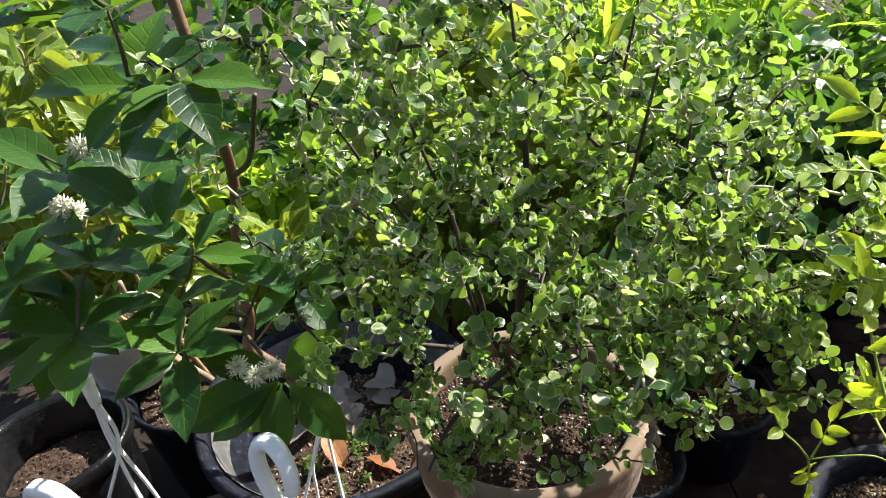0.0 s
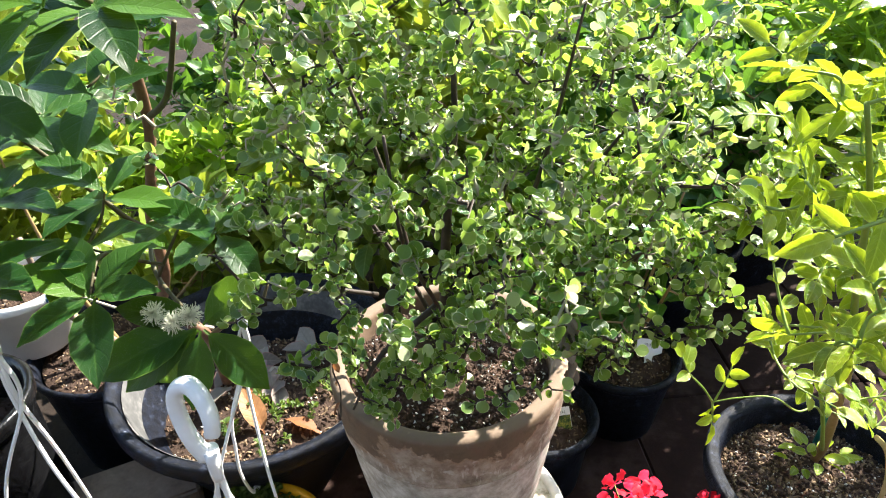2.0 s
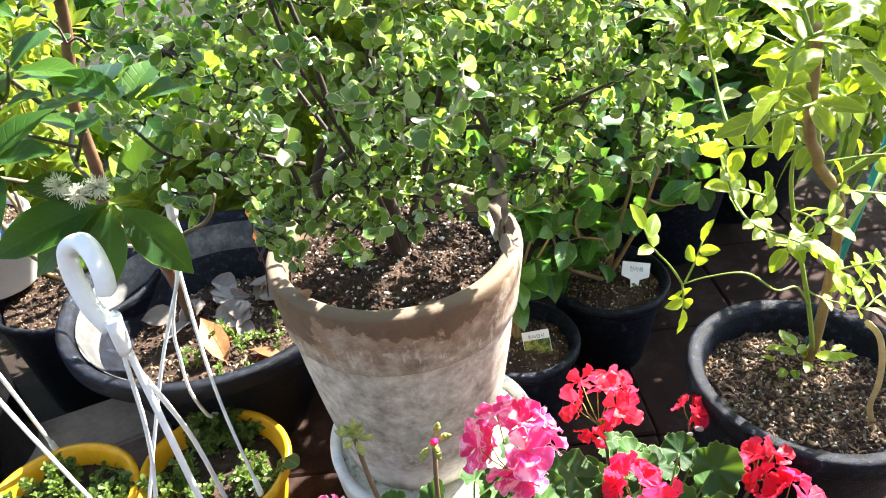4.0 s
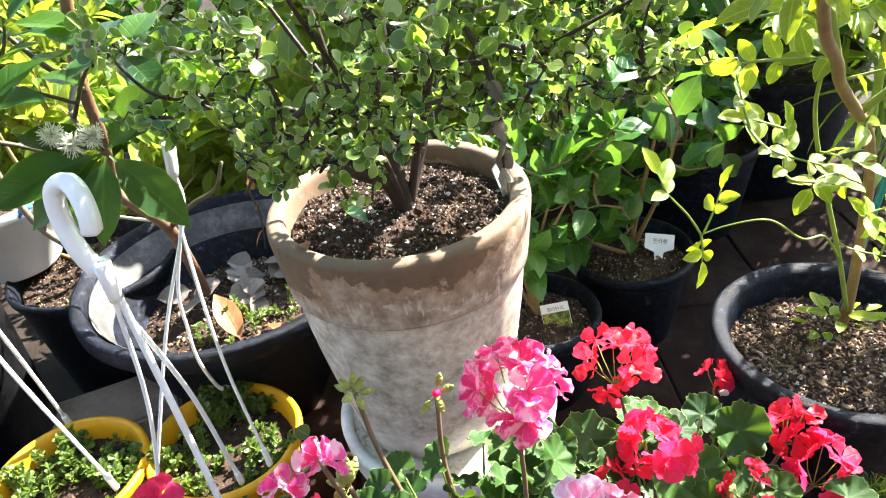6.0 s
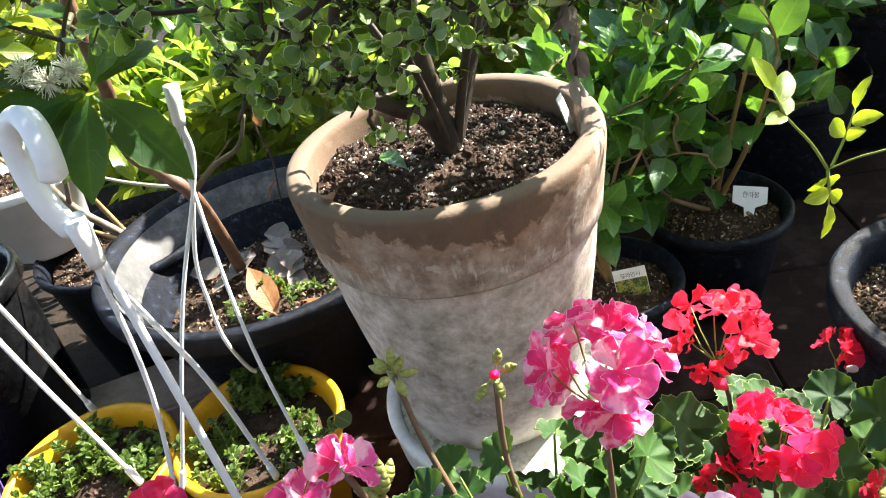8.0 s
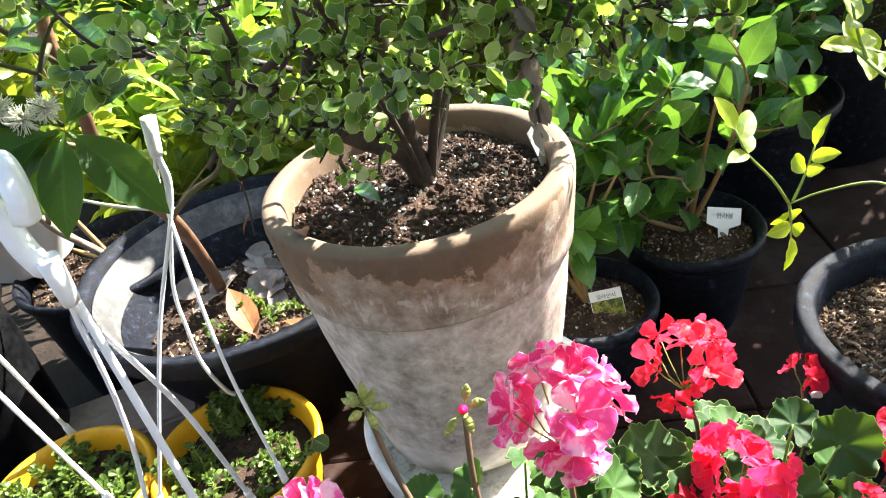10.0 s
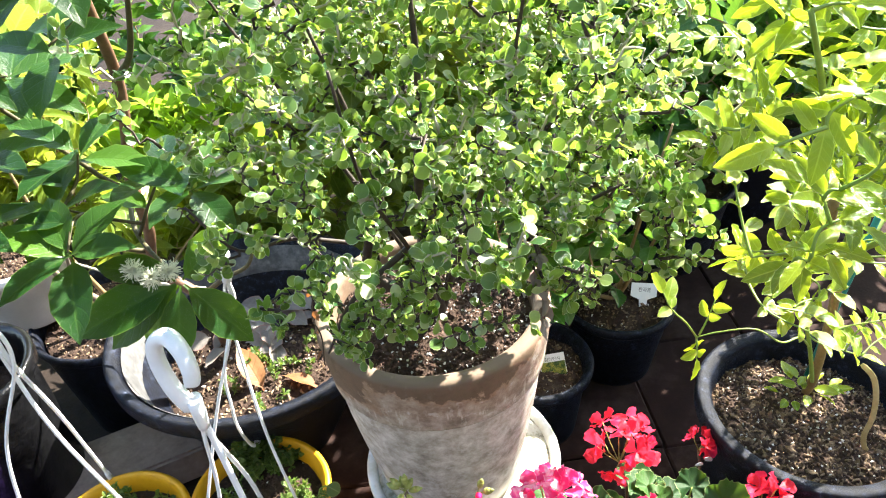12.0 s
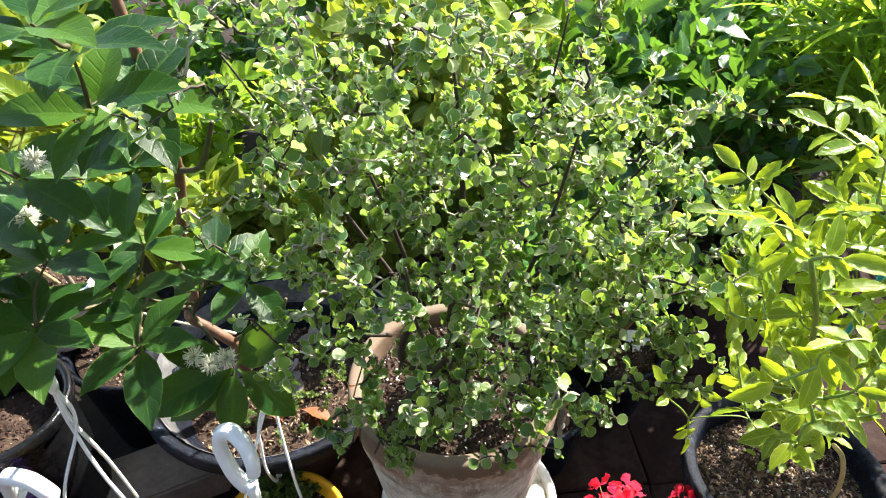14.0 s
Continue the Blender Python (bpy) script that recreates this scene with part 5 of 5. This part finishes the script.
# ---- seedlings in the baskets ----
def seedlings(x, y, z, r, seed, label, stems=96):
    rng = np.random.default_rng(seed)
    t = thing("seedlings", (x, y, z), label, "seedlings", "basket seedlings")
    base = np.array([x, y, z])
    lines = []
    clumps = []
    for _ in range(min(10, stems)):
        a, d = rng.uniform(0, 6.283), r * (0.35 + 0.6 * math.sqrt(rng.uniform()))
        clumps.append((d * math.cos(a), d * math.sin(a), rng.uniform(0.5, 1.3)))
    for i in range(stems):
        cx, cy, tall = clumps[i % len(clumps)]
        x1, y1 = cx + rng.normal() * 0.018, cy + rng.normal() * 0.018
        k = min(1, r / (math.hypot(x1, y1) + 1e-6))
        p = base + np.array([x1 * k, y1 * k, 0.004])
        q = p + np.array([rng.normal() * 0.013, rng.normal() * 0.013, rng.uniform(0.01, 0.044) * tall])
        lines.append(curve([p, (p + q) / 2 + rng.normal(size=3) * 0.004, q], 3))
    wood(t, lines, [(0.0011, 0.0007)] * len(lines), GREEN_STEM, "stem", 4)
    leaves = along(lines, rng, 0.1, 0.0045, (2, 4), (0.006, 0.0135), 0.9, 0.25, 0.8, 3)
    foliage(t, SPOON, leaves, SEEDLING_LEAF, near=base + np.array([0, -0.5, 0.3]), singles=120)


seedlings(-0.267, 0.612, 0.082, 0.095, 91, "small fleshy green seedlings in yellow basket pot")
seedlings(-0.488, 0.565, 0.086, 0.09, 92, "small green seedlings in yellow basket pot")
seedlings(-0.19, 0.393, 0.05, 0.07, 93, "small green seedlings in purple basket pot")


def coin_plant():
    """One round leaf on a thin stalk over the rim of the yellow basket."""
    base = np.array([-0.175, 0.6, 0.085])
    t = thing("coin_plant", base, "single round green leaf leaning over yellow basket rim", "plant")
    g = Geo()
    tube(g, curve([(0, 0, 0), (0.01, -0.005, 0.035), (0.024, -0.012, 0.05)], 5), 0.0013, 0.001, 6)
    part("stem", g, GREEN_STEM, t)
    part("leaf", joined(ROUND, [(np.array([0.02, -0.008, 0.048]), orient((0.8, -0.5, -0.15), (0.2, -0.5, 0.8)), 0.028)], "leaf", SEEDLING_LEAF), SEEDLING_LEAF, t)


coin_plant()
seedlings(-0.3, 0.84, 0.112, 0.06, 94, "few small green weeds sprouting in black pot", 9)
seedlings(-0.2, 0.9, 0.112, 0.05, 96, "few small green weeds sprouting in black pot", 7)


# ---- tags, block, litter ----
def lettering(text, size, x, z, ink):
    """Letters of the built-in font as a flat mesh on the front of a card."""
    c = bpy.data.curves.new("writing", "FONT")
    c.body, c.size, c.align_x, c.align_y = text, size, "CENTER", "CENTER"
    ob = bpy.data.objects.new("writing", c)
    scene.collection.objects.link(ob)
    bpy.context.view_layer.update()
    me = bpy.data.meshes.new_from_object(ob.evaluated_get(bpy.context.evaluated_depsgraph_get()))
    bpy.data.objects.remove(ob)
    me.transform(Matrix.Translation((x, -0.0026, z)) @ Matrix.Rotation(math.pi / 2, 4, "X"))
    me.materials.clear()
    me.materials.append(ink)
    return me


def tag(at, face, w, h, label, lines, pointed, mat=CARD):
    t = thing("plant_tag", at, label, "plant tag", "plant tags")
    t.rotation_euler = face
    g = Geo()
    pts = [(-w / 2, h), (w / 2, h), (w / 2, h * 0.45), (w * 0.16, h * 0.3), (w * 0.1, -0.02), (-w * 0.1, -0.02), (-w * 0.16, h * 0.3), (-w / 2, h * 0.45)] if pointed else [(-w / 2, h), (w / 2, h), (w / 2, -0.02), (-w / 2, -0.02)]
    n = len(pts)
    g.add([(x, -0.0006, z) for x, z in pts] + [(x, 0.0006, z) for x, z in pts], [tuple(range(n)), tuple(range(2 * n - 1, n - 1, -1))] + [(i, i + n, (i + 1) % n + n, (i + 1) % n) for i in range(n)])
    card = part("card", g, mat, t, smooth=False)
    for x, z, *size, ink in lines:
        if isinstance(size[1], str):
            part("writing", lettering(size[1], size[0], x, z, ink), ink, card, smooth=False)
            continue
        bw, bh = size
        g = Geo()
        c = [(x - bw / 2, z - bh / 2), (x + bw / 2, z - bh / 2), (x + bw / 2, z + bh / 2), (x - bw / 2, z + bh / 2)]
        g.add([(a, -0.0022, b) for a, b in c] + [(a, -0.0006, b) for a, b in c], [(0, 1, 2, 3), (0, 4, 5, 1), (1, 5, 6, 2), (2, 6, 7, 3), (3, 7, 4, 0)])
        part("picture", g, ink, card, smooth=False)
    return t


tag((0.514, 0.984, 0.078), (radians(-30), radians(15), radians(4)), 0.063, 0.052, "white T-shaped plant tag with dark handwriting in pot", [(0.0, 0.037, 0.0115, "\ud55c\ub77c\ubd09", INK)], True)
tag((0.288, 0.826, 0.046), (radians(-22), radians(-10), radians(-6)), 0.051, 0.064, "printed nursery picture tag with white heading", [(0, 0.024, 0.049, 0.046, PICTURE), (0.001, 0.0535, 0.0085, "\uce7c\ub77c\ub9cc\uc2dc", INK)], False)
tag((0.188, 0.622, 0.452), (radians(-15), radians(-8), radians(62)), 0.013, 0.055, "thin white plastic plant label in terracotta pot", [], False)


def block():
    t = thing("stone_block", (-0.588, 0.842, GROUND), "grey-brown weathered block lying on the ground", "block")
    t.rotation_euler = (0, 0, radians(21))
    bm = bmesh.new()
    bmesh.ops.create_cube(bm, size=1)
    bmesh.ops.scale(bm, vec=(0.28, 0.14, 0.085), verts=bm.verts)
    bmesh.ops.translate(bm, vec=(0, 0, 0.0425), verts=bm.verts)
    bmesh.ops.bevel(bm, geom=bm.edges[:], offset=0.006, segments=2, affect="EDGES")
    part("slab", bm, BLOCK_MAT, t, smooth=False)


block()


def white_bucket():
    t = thing("white_planter", (-0.79, 1.11, 0.17), "white plastic planter with blue tape on rim", "plant pot")
    part("pot_body", lathe(pot_profile(0.15, 0.105, 0.082, 0.006, 0.02), 64, 0.006, 5), WHITE_PLASTIC, t)
    g = Geo()
    tube(g, [(0.08, -0.06, 0.135), (0.09, -0.055, 0.15), (0.098, -0.04, 0.145)], 0.006, 0.005, 8)
    part("tape", g, BLUE_TAPE, t, "knotted blue tape")


white_bucket()
soil_bed((-0.79, 1.11, 0.3), 0.092, "brown soil in white planter", 23, 30, 120, CHIPS_PALE)


def woody_stem():
    base = np.array([-0.585, 1.06, 0.15])
    t = thing("woody_stem", base, "bare grey-brown woody stem growing from black pot", "stem")
    g = Geo()
    tube(g, curve([(0, 0, 0), (-0.03, -0.015, 0.06), (-0.075, -0.03, 0.13), (-0.1, -0.035, 0.22), (-0.105, -0.04, 0.32)], 6), 0.0085, 0.005, 9)
    part("trunk", g, WOODY, t)
    g = Geo()
    tube(g, curve([(-0.075, -0.03, 0.13), (-0.045, -0.05, 0.19), (-0.03, -0.06, 0.27)], 5), 0.0045, 0.003, 7)
    part("limb", g, WOODY, t)


woody_stem()


def litter(name, spots, label, mat, size, seed, template=ELLIPTIC):
    rng = np.random.default_rng(seed)
    for p in spots:
        t = thing(name, p, label, "fallen leaf", "fallen leaves")
        a = rng.uniform(0, 6.28)
        leaf = [(np.zeros(3), orient((math.cos(a), math.sin(a), rng.uniform(-0.1, 0.5)), UP + rng.normal(size=3) * 0.4), rng.uniform(*size))]
        part("blade", joined(template, leaf, "blade", mat), mat, t)


litter("fallen_leaf", [(-0.25, 0.86, 0.125), (-0.33, 0.95, 0.13)], "curled orange-brown dead leaf in black pot", DRY_LEAF, (0.06, 0.08), 101)
litter("fallen_leaf", [(-0.3 + 0.1 * math.cos(k * 2.4) * (0.4 + k % 3 / 3), 1.01 + 0.07 * math.sin(k * 1.7) * (0.4 + k % 4 / 4), 0.125 + 0.006 * (k % 3)) for k in range(22)], "grey weathered dead leaf on soil", GREY_LITTER, (0.05, 0.085), 102, OVATE)
upright = thing("fallen_leaf", (-0.285, 0.835, 0.115), "large curled orange-brown dead leaf standing in black pot", "fallen leaf", "fallen leaves")
part("blade", joined(ELLIPTIC, [(np.zeros(3), orient((-0.035, 0.05, 0.075), (0.5, -0.7, 0.35)), 0.1)], "blade", DRY_LEAF), DRY_LEAF, upright)
litter("fallen_leaf", [(-0.045, 0.497, 0.494)], "small pale dead leaf on clay lip", DRY_LEAF, (0.028, 0.032), 103)

litter("fallen_leaf", [(-0.015, 0.61, 0.478)], "narrow green leaf lying on potting soil", OVATE_LEAF, (0.05, 0.055), 104, LANCE)


def dead_twig():
    t = thing("dead_twig", (-0.42, 0.9, 0.345), "bleached grey dead twig resting across tree fork", "twig")
    base = np.array([-0.42, 0.9, 0.345])
    g = Geo()
    tube(g, curve([(-0.34, 0.87, 0.352), (-0.42, 0.9, 0.35), (-0.5, 0.92, 0.365), (-0.57, 0.93, 0.395)], 5) - base, 0.0032, 0.0022, 7)
    part("stick", g, GREY_TWIG, t)


dead_twig()


def dry_sprig():
    t = thing("dry_sprig", (-0.085, 0.5, 0.49), "thin dark twig with orange-red dry leaves over clay lip", "twig")
    rng = np.random.default_rng(120)
    base = np.array([-0.085, 0.5, 0.49])
    line = curve([(-0.07, 0.49, 0.66), (-0.09, 0.5, 0.58), (-0.085, 0.498, 0.545), (-0.088, 0.492, 0.505)], 5)
    g = Geo()
    tube(g, line - base, 0.0011, 0.0008, 5)
    part("twig", g, DARK_BARK, t)
    foliage(t, OVATE, along([line], rng, 0.3, 0.03, (1, 1), (0.012, 0.022), 0.8, -0.3, 0.3), DRY_LEAF)
    t2 = thing("dry_bract", (0.162, 0.425, 0.64), "withered pinkish-brown leaves hanging from twig", "twig")
    base = np.array([0.162, 0.425, 0.64])
    line = curve([(0.155, 0.44, 0.7), (0.163, 0.43, 0.65), (0.165, 0.425, 0.6)], 5)
    g = Geo()
    tube(g, line - base, 0.0014, 0.001, 5)
    part("twig", g, DARK_BARK, t2)
    foliage(t2, OVATE, along([line], rng, 0.2, 0.016, (2, 3), (0.018, 0.028), 0.7, -0.6, 0.2), GREY_LITTER)


dry_sprig()


def dry_stalk():
    base = np.array([0.66, 0.52, 0.17])
    t = thing("dry_stalk", base, "curled straw-coloured dead leaf stalk drooping in black pot", "dead leaf")
    g = Geo()
    ribbon(g, curve([(0.655, 0.53, 0.34), (0.668, 0.515, 0.325), (0.676, 0.505, 0.29), (0.679, 0.5, 0.25), (0.678, 0.5, 0.215), (0.684, 0.498, 0.19), (0.69, 0.495, 0.182)], 5) - base, np.array([0.8, -0.3, 0.2]), 0.008, 0.002)
    part("blade", g, STRAW, t)


dry_stalk()


def green_fruit(p, r):
    t = thing("green_fruit", p, "round dark green unripe fruit among narrow leaves", "fruit")
    part("skin", lathe([(0.001, -r), (r * 0.5, -r * 0.87), (r * 0.87, -r * 0.5), (r, 0), (r * 0.9, r * 0.45), (r * 0.55, r * 0.84), (r * 0.15, r * 0.96), (0.001, r * 0.9)], 24, 0.01, 2), GREEN_FRUIT, t)
    g = Geo()
    tube(g, [(0, 0, r * 0.9), (0.004, 0, r * 1.4), (0.0, 0.01, r * 2.6)], 0.002, 0.0025, 5)
    part("fruit_stalk", g, GREEN_STEM, t)


green_fruit((1.31, 1.8, 0.515), 0.036)
green_fruit((0.75, 1.85, 0.5), 0.03)


# ---- paving between the pots ----
def paving():
    t = thing("pavement", (0, 0, GROUND), "worn dark red-brown concrete slabs with soil in joints", "pavement", kind="structure")
    rng = np.random.default_rng(110)
    bm = bmesh.new()
    bmesh.ops.create_cube(bm, size=1)
    bmesh.ops.scale(bm, vec=(0.297, 0.297, 0.03), verts=bm.verts)
    bmesh.ops.bevel(bm, geom=bm.edges[:], offset=0.004, segments=1, affect="EDGES")
    me = bpy.data.meshes.new("paver")
    bm.to_mesh(me)
    bm.free()
    me.materials.append(PAVER)
    for j in range(5):
        for i in range(6):
            x, y = -0.25 + 0.3 * i, 0.3 + 0.3 * j
            ob = part("paver", me, PAVER, t)
            ob.location = (x, y, -0.0165 + rng.normal() * 0.0015)
            ob.rotation_euler = (rng.normal() * 0.012, rng.normal() * 0.012, rng.normal() * 0.01)


paving()
